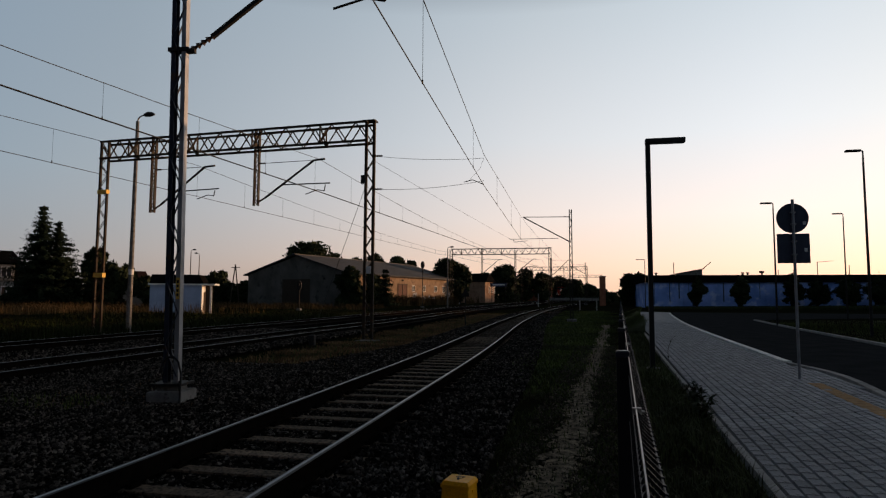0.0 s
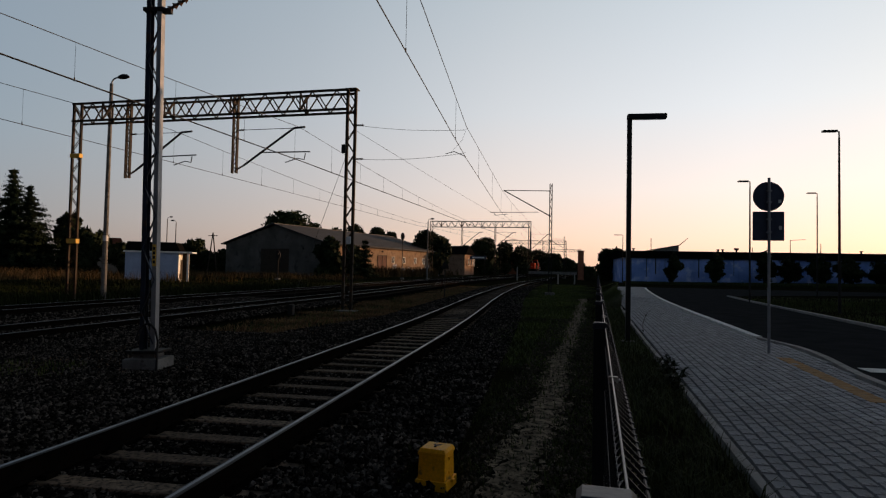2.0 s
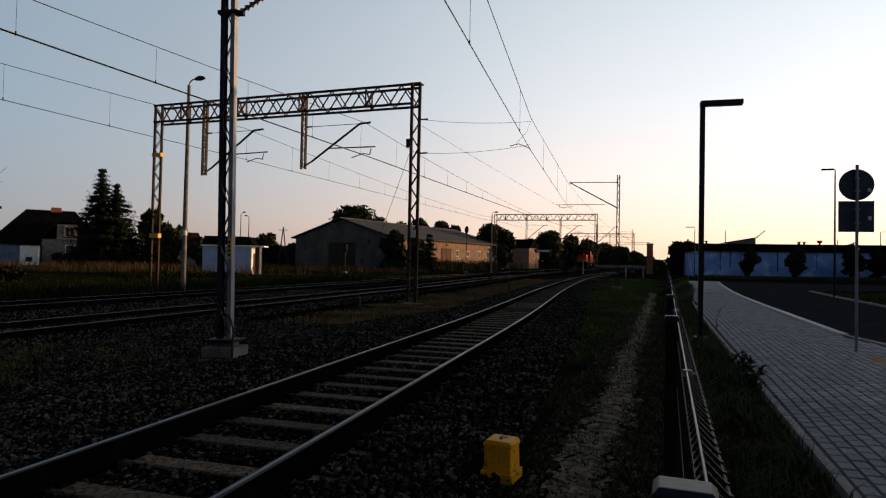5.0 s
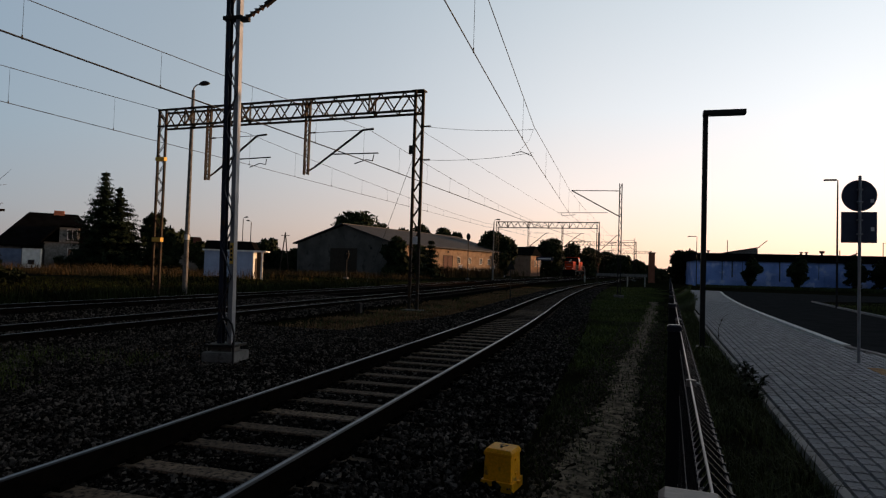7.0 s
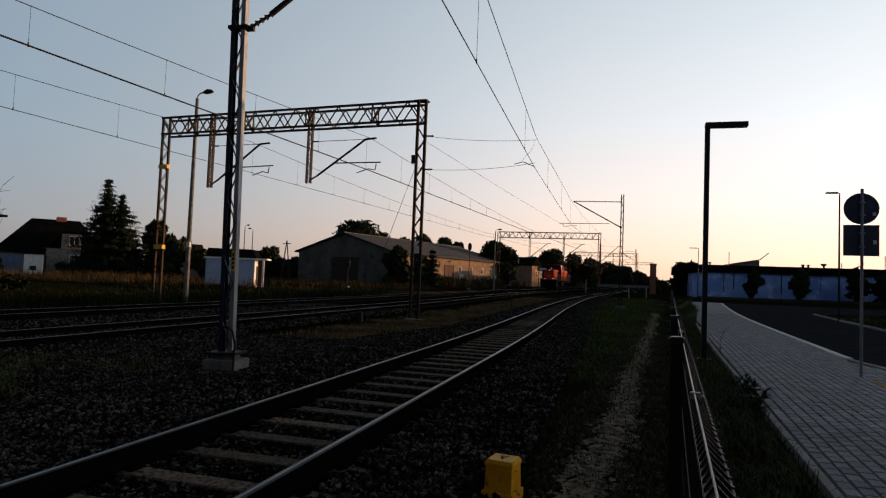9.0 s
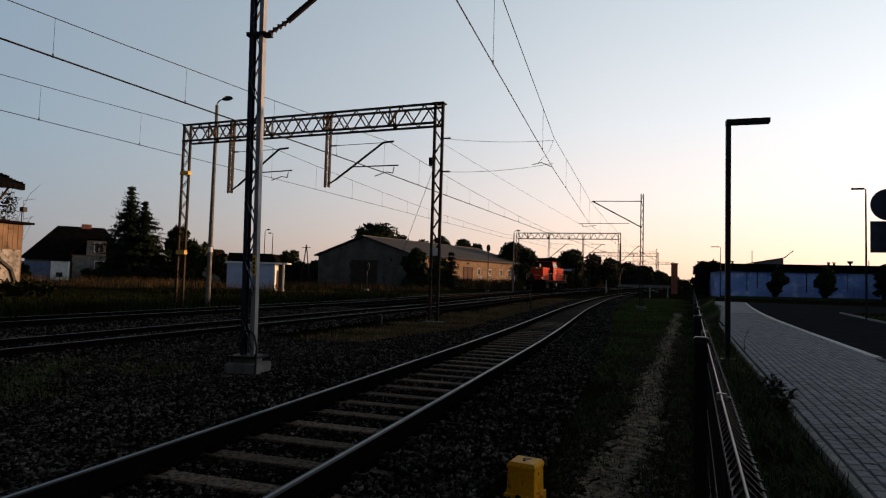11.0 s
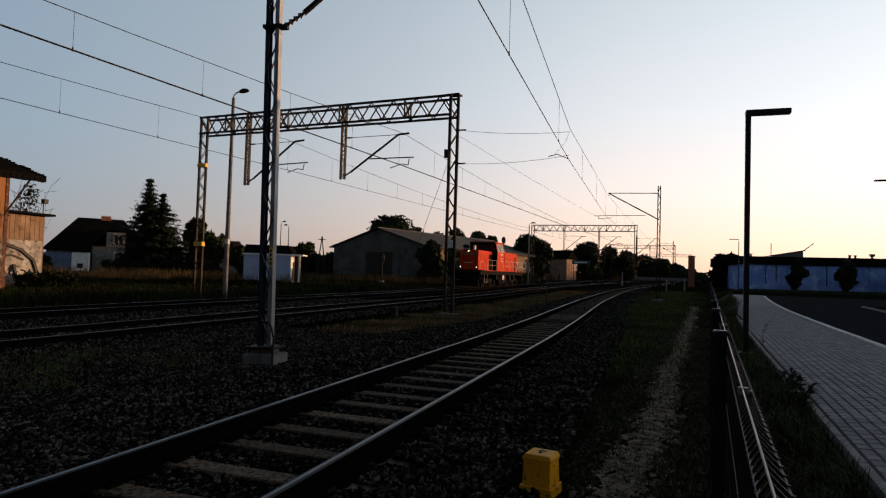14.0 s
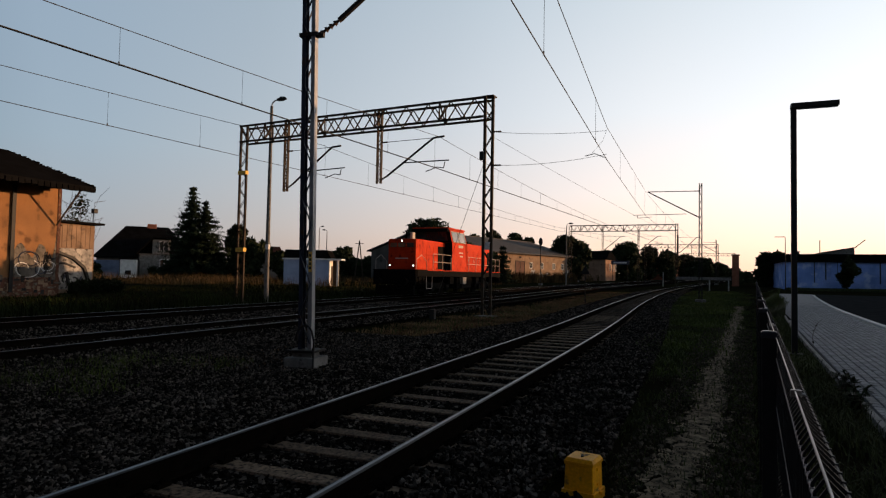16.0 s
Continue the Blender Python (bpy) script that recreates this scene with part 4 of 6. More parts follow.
def kiosk():
    base = thing("shed", pose(-40.2, 53.2, 0.0, 0, 0, 22), "small white flat-roofed shed with a sunlit end wall", "shed")
    # front coloured pale blue for shade, end wall left white for the sun
    part("wall", Shape().box(0, 4.75, 0, 2.2, -0.3, 2.85), M_SHEDSHADE, base)
    part("end_wall", Shape().box(4.755, 4.85, 0, 2.2, -0.3, 2.85), M_WHITE, base, "white end wall catching the last sun")
    part("roof", Shape().box(-0.15, 6.1, -0.2, 2.4, 2.855, 3.0), M_WHITE, base)
    # dark block standing in for another building behind the shed
    part("mass_behind", Shape().prism([(-0.5, 3.005), (4.7, 3.005), (4.2, 3.95), (-0.3, 3.95)], 1.6, 4.6), M_ROOFDARK, base)
    part("porch_post", Shape().box(5.6, 5.78, 0.05, 0.2, -0.3, 2.85), M_WHITE, base)
    part("porch_wall", Shape().box(4.86, 5.5, 1.9, 2.1, -0.3, 2.85), M_WOODDARK, base)
    part("door", Shape().box(4.855, 4.9, 0.9, 1.8, 0.2, 2.2), M_WOODDARK, base)


kiosk()


M_MURAL = mat("painted_mural_ground", (0.4, 0.38, 0.35), (0.17, 0.16, 0.15), 0.9, 0, 1.6, 20, 0.2, stain=(0.06, 0.055, 0.05), amount=0.3)
M_BAREPLASTER = mat("bare_grey_render", (0.17, 0.15, 0.125), (0.09, 0.08, 0.068), 0.95, 0, 2.2, 30, 0.4, stain=(0.05, 0.042, 0.036), amount=0.35)


def goods_shed():
    """Old ochre building with a deep roof overhang on struts; only its corner comes into view."""
    base = thing("goods_shed", pose(-34.0, 24.1, 0.0), "old ochre goods shed with deep roof overhang and scrawled plinth", "goods shed")
    L, W = 24.0, 11.0
    part("plinth", Shape().box(-W, 0.06, -L, 0.05, -0.3, 1.0), M_BRICKOLD, base, "worn brick plinth with peeling plaster")
    part("wall", Shape().box(-W, 0, -L, 0, 1.001, 6.3), M_OCHRE, base)
    roof = Shape().prism([(2.25, 5.98), (-W / 2, 8.5), (-W - 2.6, 5.95), (-W - 2.6, 6.2), (-W / 2, 8.8), (2.25, 6.18)], -L - 0.8, 0.35)
    part("roof", roof, M_ROOFDARK, base, "dark felt roof with a deep overhang")
    for k in range(9):
        part("rafter", Shape().beam((0.02, -0.15 - k * 2.9, 6.3), (2.2, -0.15 - k * 2.9, 5.94), 0.1, 0.14), M_WOODDARK, base)
    for y in (-0.25, -5.4, -10.6):
        part("strut", Shape().beam((0.08, y, 4.0), (2.0, y, 5.98), 0.07, 0.07), M_WOODDARK, base)
    part("strut", Shape().beam((0.0, 0.08, 4.0), (-2.0, 0.2, 6.1), 0.07, 0.07), M_WOODDARK, base)
    part("door_jamb", Shape().box(0.065, 0.12, -2.76, -2.56, 0.2, 6.0), M_BLACK, base, "dark timber door jamb")
    part("door", Shape().box(0.065, 0.12, -9.2, -6.2, 0.9, 5.6), M_REDDOOR, base, "tall timber sliding door")
    rnd = random.Random(5)
    # bare grey render along the foot of the wall, its upper edge broken
    edge = [(-2.48 + 0.165 * k, 2.35 + 0.35 * math.sin(k * 0.9) + 0.25 * rnd.random() + (0.9 if k > 13 else 0)) for k in range(16)]
    part("bare_render", Shape().prism([(-2.48, 1.0), (-0.005, 1.0)] + edge[::-1], 0.001, 0.012, Matrix(((0, 1, 0, 0), (1, 0, 0, 0), (0, 0, 1, 0), (0, 0, 0, 1)))), M_BAREPLASTER, base, "grey bare render where the paint has come off")
    part("corner_quoin", Shape().box(-0.02, 0.03, -0.16, 0.03, 1.0, 6.2), M_BRICKOLD, base, "worn dark corner")
    for k in range(11):
        y0, z0 = -2.1 + 1.75 * rnd.random(), 1.35 + 0.7 * rnd.random()
        r = 0.22 + 0.3 * rnd.random()
        loop = [(0.014, y0 + r * math.cos(a) * 1.25, z0 + r * math.sin(a)) for a in [k + j * math.pi / 8 for j in range(9 + k % 7)]]
        part("painted_scrawl", Shape().tube(loop, 0.016 + 0.016 * rnd.random(), 4), (M_STICKER, M_STEELDARK, M_SIGNBACK)[k % 3], base, "spray-painted scrawl")
    for k in range(16):
        y0 = -0.75 + 0.07 * rnd.random() * k / 2
        z0 = 1.3 + 1.0 * rnd.random()
        loop = [(0.016, y0 + rnd.gauss(0, 0.08), z0 + rnd.gauss(0, 0.14)) for j in range(4)]
        part("painted_scrawl", Shape().tube(loop, 0.03, 4), M_BLACK, base, "black sprayed stroke")
    for k in range(44):
        y0, z0 = -4.8 + 4.6 * rnd.random(), 0.05 + 0.85 * rnd.random()
        part("bare_plaster_patch", Shape().soft(0.055, 0.068 + 0.01 * rnd.random(), y0, y0 + 0.1 + 0.3 * rnd.random(), z0, z0 + 0.06 + 0.2 * rnd.random(), 0.005), (M_LIGHTPLASTER, M_BAREPLASTER, M_STEELDARK)[k % 3], base, "flaking plaster and bare brick")
    # ragged verge of the felt along the gable end
    for k in range(30):
        f = (k + rnd.random() * 0.5) / 30
        x, z = 2.25 - f * (2.25 + W / 2), 6.06 + f * 2.55
        part("verge_felt", Shape().soft(x - 0.16, x + 0.16, 0.3, 0.38 + 0.08 * rnd.random(), z - 0.1 - 0.16 * rnd.random(), z + 0.14 + 0.08 * rnd.random(), 0.02), M_ROOFDARK, base)
    for k in range(26):
        y = 0.2 - k * 0.33
        part("eaves_board", Shape().soft(2.1, 2.32 + 0.06 * rnd.random(), y - 0.15, y + 0.14, 5.9 - 0.1 * rnd.random(), 6.1, 0.015), M_ROOFDARK, base)


goods_shed()


def annex():
    base = thing("annex", pose(-37.0, 24.75, 0.0), "low pale annex with painted wall behind the goods shed", "shed")
    part("wall", Shape().box(-5, 0, 0, 3.9, -0.3, 4.4), M_LIGHTPLASTER, base)
    part("roof", Shape().box(-5.2, 0.45, -0.1, 4.3, 4.41, 4.55), M_ROOFDARK, base)
    for k in range(12):
        part("wall_board", Shape().box(0.002, 0.03, 0.05 + k * 0.32, 0.34 + k * 0.32, 2.85, 4.35), M_LIGHTPLASTER, base)
    part("painted_panel", Shape().box(0.003, 0.02, 0.0, 3.8, 0.2, 2.8), M_MURAL, base, "white and dark painted scrawl")
    rnd = random.Random(8)
    for pts, r in (([(0.0, 2.55), (0.7, 2.6), (1.5, 2.5), (2.4, 2.2), (3.2, 1.6), (3.5, 0.8)], 0.14), ([(0.9, 2.1), (1.0, 1.8), (1.9, 1.85), (2.6, 1.6)], 0.08), ([(0.3, 1.0), (0.6, 0.6), (1.1, 0.5), (1.4, 0.9), (1.6, 0.5)], 0.1), ([(2.0, 1.3), (2.2, 0.5), (2.7, 0.4), (3.1, 0.3)], 0.12)):
        part("painted_scrawl", Shape().tube([(0.03, y, z) for y, z in pts], r, 5), M_BLACK, base, "broad black painted outline")
    for k in range(12):
        y0, z0 = 0.3 + 3.0 * rnd.random(), 0.5 + 1.2 * rnd.random()
        pts = [(0.03, y0 + rnd.gauss(0, 0.12), z0 + rnd.gauss(0, 0.2)) for j in range(4)]
        part("painted_scrawl", Shape().tube(pts, 0.03 + 0.03 * rnd.random(), 4), M_STEELDARK if k % 2 else M_SIGNBACK, base, "dark sprayed stroke")
    part("floodlight", Shape().soft(-0.55, -0.25, 4.0, 4.3, 5.25, 5.55, 0.03).bar((-0.45, 4.1, 4.5), (-0.45, 4.1, 5.3), 0.03, n=6), M_BLACK, base)


annex()


def brick_house():
    base = gabled_house("station_house", pose(-27.0, 152, rise(150), 0, 0, -8), 9, 7.0, 5.3, 7.4, M_SALMON, M_ROOFDARK, "plastered railway house in the evening sun beside trees", False, 0.2)
    for y in (2.0, 4.5, 7.0):
        window(base, 7.52, y, 3.2, 1.0, 1.6, "x")
    gabled_house("house", pose(-14.5, 205, rise(205), 0, 0, -10), 8, 8, 4.6, 7.0, M_BRICKRED, M_ROOFDARK, "distant brick house by the line", False, 0.2)


brick_house()


def long_shed():
    """Pale wall across the end of the road, with a dark flat roof."""
    z = rise(103)
    base = thing("industrial_shed", pose(12.0, 103, z), "long low industrial shed, pale painted wall and dark roof edge", "industrial building")
    k = 0
    for x0 in range(0, 84, 6):
        ob = part("wall_panel", Shape().soft(x0 + 0.02, x0 + 5.98, 0, 0.4, -0.6, 3.95, 0.02), M_BLUEWALL, base)
    part("side_wall", Shape().box(0, 0.4, 0.42, 30, -0.6, 3.95), M_BLUEWALL, base)
    part("roof_fascia", Shape().box(-0.6, 85, -0.5, 31, 3.96, 5.1), M_ROOFDARK, base)
    part("roof_canopy", Shape().prism([(5.0, 5.3), (9.7, 6.2), (9.8, 6.32), (5.0, 5.42)], 2.5, 8), M_ROOFDARK, base, "slanting dark roof canopy")
    # solid pale wedge in place of the open canopy's whitish underside
    part("canopy_underside", Shape().prism([(5.6, 5.105), (9.5, 5.105), (9.5, 6.14), (5.6, 5.38)], 2.8, 7.6), M_CONCRETE, base, "pale wedge standing for the underside of the open canopy")
    part("strut", Shape().bar((9.6, 3, 6.2), (10.9, 3, 7.35), 0.07, n=6), M_STEELDARK, base)
    for x in (2.2, 15.4, 16.1, 18.2, 36.5, 47):
        part("vent", Shape().bar((x, 2, 5.1), (x, 2, 5.5), 0.14, n=8).bar((x, 2, 5.45), (x, 2, 5.8 if x == 18.2 else 5.6), 0.3, 0.42 if x == 18.2 else 0.2, 8), M_STEELDARK, base)
    part("aerial", Shape().bar((26.6, 3, 5.1), (26.6, 3, 7.25), 0.06, n=6).bar((26.6, 3, 7.2), (28.9, 3, 7.4), 0.035, n=5), M_STEELDARK, base)
    part("aerial", Shape().bar((31.1, 3, 5.1), (31.1, 3, 6.7), 0.06, n=6), M_STEELDARK, base)
    part("aerial", Shape().bar((20.9, 3, 5.1), (20.9, 3, 6.0), 0.06, n=6), M_STEELDARK, base)
    part("strut", Shape().bar((22.0, 3, 5.09), (23.6, 3, 5.75), 0.05, n=5), M_STEELDARK, base)
    for k, x in enumerate((1.6, 3.9, 5.3, 6.8, 8.2, 11.9, 17.2, 21.0)):
        part("rain_streak", Shape().soft(x, x + 0.07 + 0.05 * (k % 3), -0.012, -0.002, 0.4 + 0.5 * (k % 4), 3.9, 0.004), M_SIGNBACK, base, "dark rain streak and downpipe")
    part("antenna", Shape().bar((5.15, 3, 5.1), (5.15, 3, 7.3), 0.06, n=6), M_STEELDARK, base)


long_shed()


def brick_pillar():
    base = thing("brick_wall", pose(6.2, 118, rise(118), 0, 0, -3), "narrow tall brick wall end by the line", "wall")
    part("wall", Shape().soft(-0.35, 0.75, -1.5, 1.5, -0.3, 5.3, 0.03), M_BRICKRED, base)
    part("coping", Shape().box(-0.45, 0.85, -1.6, 1.6, 5.301, 5.42), M_CONCRETE, base)


brick_pillar()


def level_rail(x, y, label):
    """A low concrete rail on posts across the end of the grass."""
    base = thing("barrier", pose(x, y, rise(y)), label, "barrier")
    part("rail", Shape().soft(-3.9, 2.4, -0.04, 0.04, 1.2, 1.55, 0.02), M_CONCRETE, base)
    for k in (0, 2.13):
        part("post", Shape().soft(k - 0.07, k + 0.07, -0.06, 0.06, -0.1, 1.199, 0.015), M_KERB, base)


level_rail(1.55, 82, "low pale concrete barrier at the end of the grass")
for px, py, ph in ((-4.7, 101, 2.1),):
    single("marker_post", Shape().bar((px, py, rise(py) - 0.1), (px, py, rise(py) + ph), 0.09, 0.08, 8), M_KERB, "short pale concrete marker post", "marker post")


def sun_block_hall(x, y0, y1, h):
    """Plain hall added on the far side of the yard, out of view, to block the low sun behind it."""
    base = thing("hall", pose(x, 0, 0), "plain unseen hall added to block the low sun", "building")
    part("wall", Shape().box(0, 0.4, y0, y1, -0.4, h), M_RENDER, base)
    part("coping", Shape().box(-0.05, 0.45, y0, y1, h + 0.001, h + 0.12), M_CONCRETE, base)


# heights and spans are set by how far each shadow must reach
sun_block_hall(52, -70, 74, 11.5)
sun_block_hall(72, 70, 127, 13.3)
sun_block_hall(225, 302, 450, 36)


# dark so that the added rear wall throws little light forward
M_DARKBRICK = mat("low_bounce_brick", (0.05, 0.032, 0.026), (0.03, 0.02, 0.017), 0.9, 0, 2, 25, 0.3)


def rear_light_block():
    """Plain tall building added behind the camera to hold back sky light from there."""
    base = thing("rear_blocker", pose(0, -24, 0), "plain dark building added unseen behind the viewpoint", "building")
    part("wall", Shape().box(-70, 46, -0.4, 0, -0.4, 15), M_DARKBRICK, base)
    part("coping", Shape().box(-70.1, 46.1, -0.5, 0.1, 15.001, 15.15), M_CONCRETE, base)


rear_light_block()


def name_board():
    base = thing("sign_board", pose(-16.6, 150, rise(150)), "pale station name board on two posts before dark trees", "sign board")
    part("board", Shape().soft(-2.1, 2.1, -0.04, 0.04, 3.9, 4.8, 0.02), M_SIGNBACK, base)
    for x in (-1.7, 1.7):
        part("post", Shape().bar((x, 0.06, -0.2), (x, 0.06, 4.7), 0.06, n=6), M_STEELDARK, base)
    part("lettering_bar", Shape().box(-1.5, 1.5, -0.05, -0.042, 4.2, 4.5), M_STICKER, base, "unreadable pale lettering bar")


name_board()

# ---------------------------------------------------------------- trees and plants
def leaf_cloud(lobes, count, size, seed, flat=0.0):
    """Many small leaf-shaped faces over uneven lobes (x, y, z, rx, rz)."""
    rng = np.random.default_rng(seed)
    w = np.array([l[3] ** 2 for l in lobes])
    pick = rng.choice(len(lobes), count, p=w / w.sum())
    lob = np.array(lobes)[pick]
    d = rng.normal(size=(count, 3))
    d /= np.linalg.norm(d, axis=1)[:, None]
    rad = 0.55 + 0.5 * rng.random(count) ** 0.6
    c = lob[:, :3] + d * rad[:, None] * np.stack([lob[:, 3], lob[:, 3], lob[:, 4]], 1)
    u = rng.normal(size=(count, 3))
    u /= np.linalg.norm(u, axis=1)[:, None]
    v = np.cross(u, d + 0.3 * rng.normal(size=(count, 3)))
    v /= np.linalg.norm(v, axis=1)[:, None] + 1e-6
    s = (size * (0.6 + 0.8 * rng.random(count)))[:, None]
    q = np.stack([c - u * s, c + v * s * 0.5, c + u * s, c - v * s * 0.5], 1).reshape(-1, 3)
    f = np.arange(count * 4).reshape(-1, 4)
    return q.tolist(), f.tolist()


def tree(x, y, height, r, seed, label, count=2600, size=0.32, low=0.25, narrow=1.0):
    z = rise(y)
    base = thing("tree", pose(x, y, z), label, "tree", "trees beside the line")
    rng = random.Random(seed)
    t = Shape()
    t.bar((0, 0, -0.2), (0.1, 0, height * 0.4), 0.035 * height ** 0.9, 0.02 * height ** 0.9, 9)
    t.bar((0.1, 0, height * 0.4), (0, 0.1, height * 0.8), 0.02 * height ** 0.9, 0.03, 7)
    lobes = []
    for k in range(9):
        a, f = rng.random() * 6.28, 0.25 + 0.75 * rng.random()
        lz = height * (low + (0.92 - low) * (k + 0.5) / 9)
        spread = r * narrow * (0.35 + 0.45 * math.sin(math.pi * min(1, (k + 1.2) / 10)))
        lx, ly = spread * f * math.cos(a), spread * f * math.sin(a)
        lr = r * (0.38 + 0.25 * rng.random()) * narrow
        lobes.append((lx, ly, min(lz, height - lr * 0.8), lr, lr * (0.8 + 0.3 * rng.random())))
        t.bar((0, 0, lz * 0.6), (lx, ly, lz), 0.07, 0.02, 5)
    part("trunk", t, M_BARK, base)
    v, f = leaf_cloud(lobes, count, size, seed)
    part("crown", raw("crown", v, f, M_LEAF), M_LEAF, base)
    return base


def spruce(x, y, height, r, seed, label):
    base = thing("spruce", pose(x, y, rise(y)), label, "tree", "trees beside the line")
    part("trunk", Shape().bar((0, 0, -0.2), (0, 0, height * 0.98), 0.02 * height, 0.02, 8), M_BARK, base)
    rng = np.random.default_rng(seed)
    vs, fs = [], []
    z = 0.8
    while z < height - 0.1:
        f = z / height
        reach = r * min(1.0, 1.3 * (1 - f)) ** 0.9 * (0.8 + 0.4 * rng.random())
        for a in rng.random(int(14 + 12 * (1 - f))) * 6.283:
            L = max(0.15, reach * (0.6 + 0.6 * rng.random()))
            n = max(3, int(L / 0.16))
            for k in range(n):
                s = (k + 0.5) / n
                px, py, pz = L * s * math.cos(a), L * s * math.sin(a), z - 0.4 * L * s + 0.28 * L * s * s
                for _ in range(5):
                    d = rng.normal(size=3)
                    d /= np.linalg.norm(d)
                    w = 0.26 * (0.6 + 0.8 * rng.random())
                    o = len(vs)
                    c = np.array((px, py, pz)) + 0.1 * rng.normal(size=3)
                    e = np.array((-math.sin(a), math.cos(a), -0.2)) * w * 0.5
                    vs += [tuple(c - e), tuple(c + d * w), tuple(c + e)]
                    fs.append((o, o + 1, o + 2))
        z += 0.44 + 0.26 * rng.random()
    part("crown", raw("crown", vs, fs, M_NEEDLE), M_NEEDLE, base)


spruce(-63.3, 63.5, 13.0, 4.5, 3, "tall dark spruce with layered branches")
spruce(-61.6, 64.2, 10.9, 4.3, 4, "dark spruce standing close beside a taller one")
spruce(-25.6, 84.5, 5.8, 1.9, 5, "small dark conifer before the warehouse wall")
DARKTREE = "dark leafy tree in silhouette against the evening sky"
BUSH = "dark leafy bush in silhouette"
for k, (x, y, h, r, n, low) in enumerate((
    (-60.0, 68, 7.6, 2.1, 2600, 0.05), (-56.8, 69, 5.9, 2.3, 2400, 0.05), (-63.2, 67, 5.2, 2.2, 2000, 0.03), (-77.4, 71.9, 1.7, 0.6, 600, 0.03), (-78.4, 71.0, 1.6, 0.5, 600, 0.03), (-53.0, 70, 3.8, 2.2, 1800, 0.1), (-50, 76, 3.4, 2.0, 1600, 0.1), (-84.2, 61.4, 2.1, 0.7, 700, 0.05), (-82.9, 62.5, 2.2, 0.7, 700, 0.05), (-81.6, 63.6, 2.0, 0.7, 700, 0.05),  (-66.5, 63.5, 2.6, 0.8, 800, 0.05),
    (-52, 100, 5.2, 2.5, 1600, 0.2), (-54.8, 122, 12.6, 6.6, 5200, 0.3), (-50.5, 128, 10.6, 3.4, 2200, 0.3), (-46.5, 131, 9.8, 3.0, 2200, 0.3), (-42.3, 131, 10.7, 3.0, 2200, 0.3), (-38.4, 133, 10.4, 3.0, 2200, 0.3), (-35.6, 134, 9.6, 2.4, 1800, 0.3), (-80.6, 130, 7.4, 3.0, 1800, 0.1), (-84.5, 130, 5.8, 3.0, 1600, 0.05), (-63.5, 112, 4.3, 2.8, 1600, 0.03), (-67.5, 113, 4.0, 2.8, 1600, 0.03), (-59.6, 111, 3.8, 2.4, 1500, 0.03),
    (-31.2, 84.5, 5.6, 2.4, 2400, 0.05), (-29.0, 88, 5.0, 1.9, 1800, 0.05), (-23.3, 127, 9.0, 4.4, 4200, 0.15), (-26.5, 131, 7.0, 3.6, 2500, 0.1),
    (-17.2, 166, 9.5, 4.6, 4200, 0.1), (-21.8, 168, 7.6, 3.6, 2600, 0.1), (-12.5, 196, 9.6, 4.4, 2600, 0.15), (-8.5, 200, 8.6, 4.0, 2400, 0.1), (-4.0, 245, 9.0, 4.6, 2400, 0.1),
    (2.5, 225, 7.0, 4.4, 3000, 0.1), (7.0, 235, 5.9, 3.6, 2400, 0.05), (11.0, 250, 4.2, 3.6, 2000, 0.05),
    (-35.4, 26.6, 0.6, 0.55, 700, 0.03), (-35.3, 27.8, 0.7, 0.6, 700, 0.03), (-36.4, 29.6, 0.6, 0.55, 700, 0.03), (10.8, 116, 5.6, 1.7, 3000, 0.05), (12.9, 118, 5.7, 2.0, 3000, 0.05), (8.0, 150, 1.7, 1.8, 1400, 0.05), (12, 170, 2.2, 2.4, 1600, 0.05),
)):
    tree(x, y, h, r, 40 + k, DARKTREE if h > 6 else BUSH, n, 0.3 + 0.0016 * y, low)
def column_shrub(x, y, h, r, seed):
    """A spindle of leaves: slim at the foot, widest at half height, with a ragged tip."""
    base = thing("shrub", pose(x, y, rise(y)), "dark columnar shrub in front of the pale wall", "shrub", "shrubs before the pale wall")
    rng = random.Random(seed)
    lobes = []
    for k in range(9):
        f = (k + 0.5) / 9
        lr = r * (0.28 + 0.6 * math.sin(math.pi * min(1.0, f * 1.05)) ** 1.2)
        lobes.append((rng.gauss(0, 0.16 * r), rng.gauss(0, 0.16 * r), h * (0.08 + 0.84 * f), lr, h * 0.085))
    part("trunk", Shape().bar((0, 0, -0.2), (0.05, 0, h * 0.5), 0.09, 0.05, 6).bar((0.05, 0, h * 0.5), (0, 0, h + 0.35), 0.05, 0.02, 5), M_BARK, base)
    v, f = leaf_cloud(lobes, 1900, 0.24, seed)
    part("crown", raw("crown", v, f, M_LEAF), M_LEAF, base)


for k, (x, y, h, r) in enumerate(((19.2, 99, 5.0, 1.3), (25.4, 98, 5.1, 1.5), (32.6, 98.5, 5.4, 1.6), (35.6, 98, 4.6, 1.9), (39.5, 97.5, 4.9, 1.9), (43.2, 97, 5.0, 2.1), (47.5, 97, 4.4, 2.2), (52, 96, 4.8, 2.3))):
    column_shrub(x, y, h, r, 80 + k)


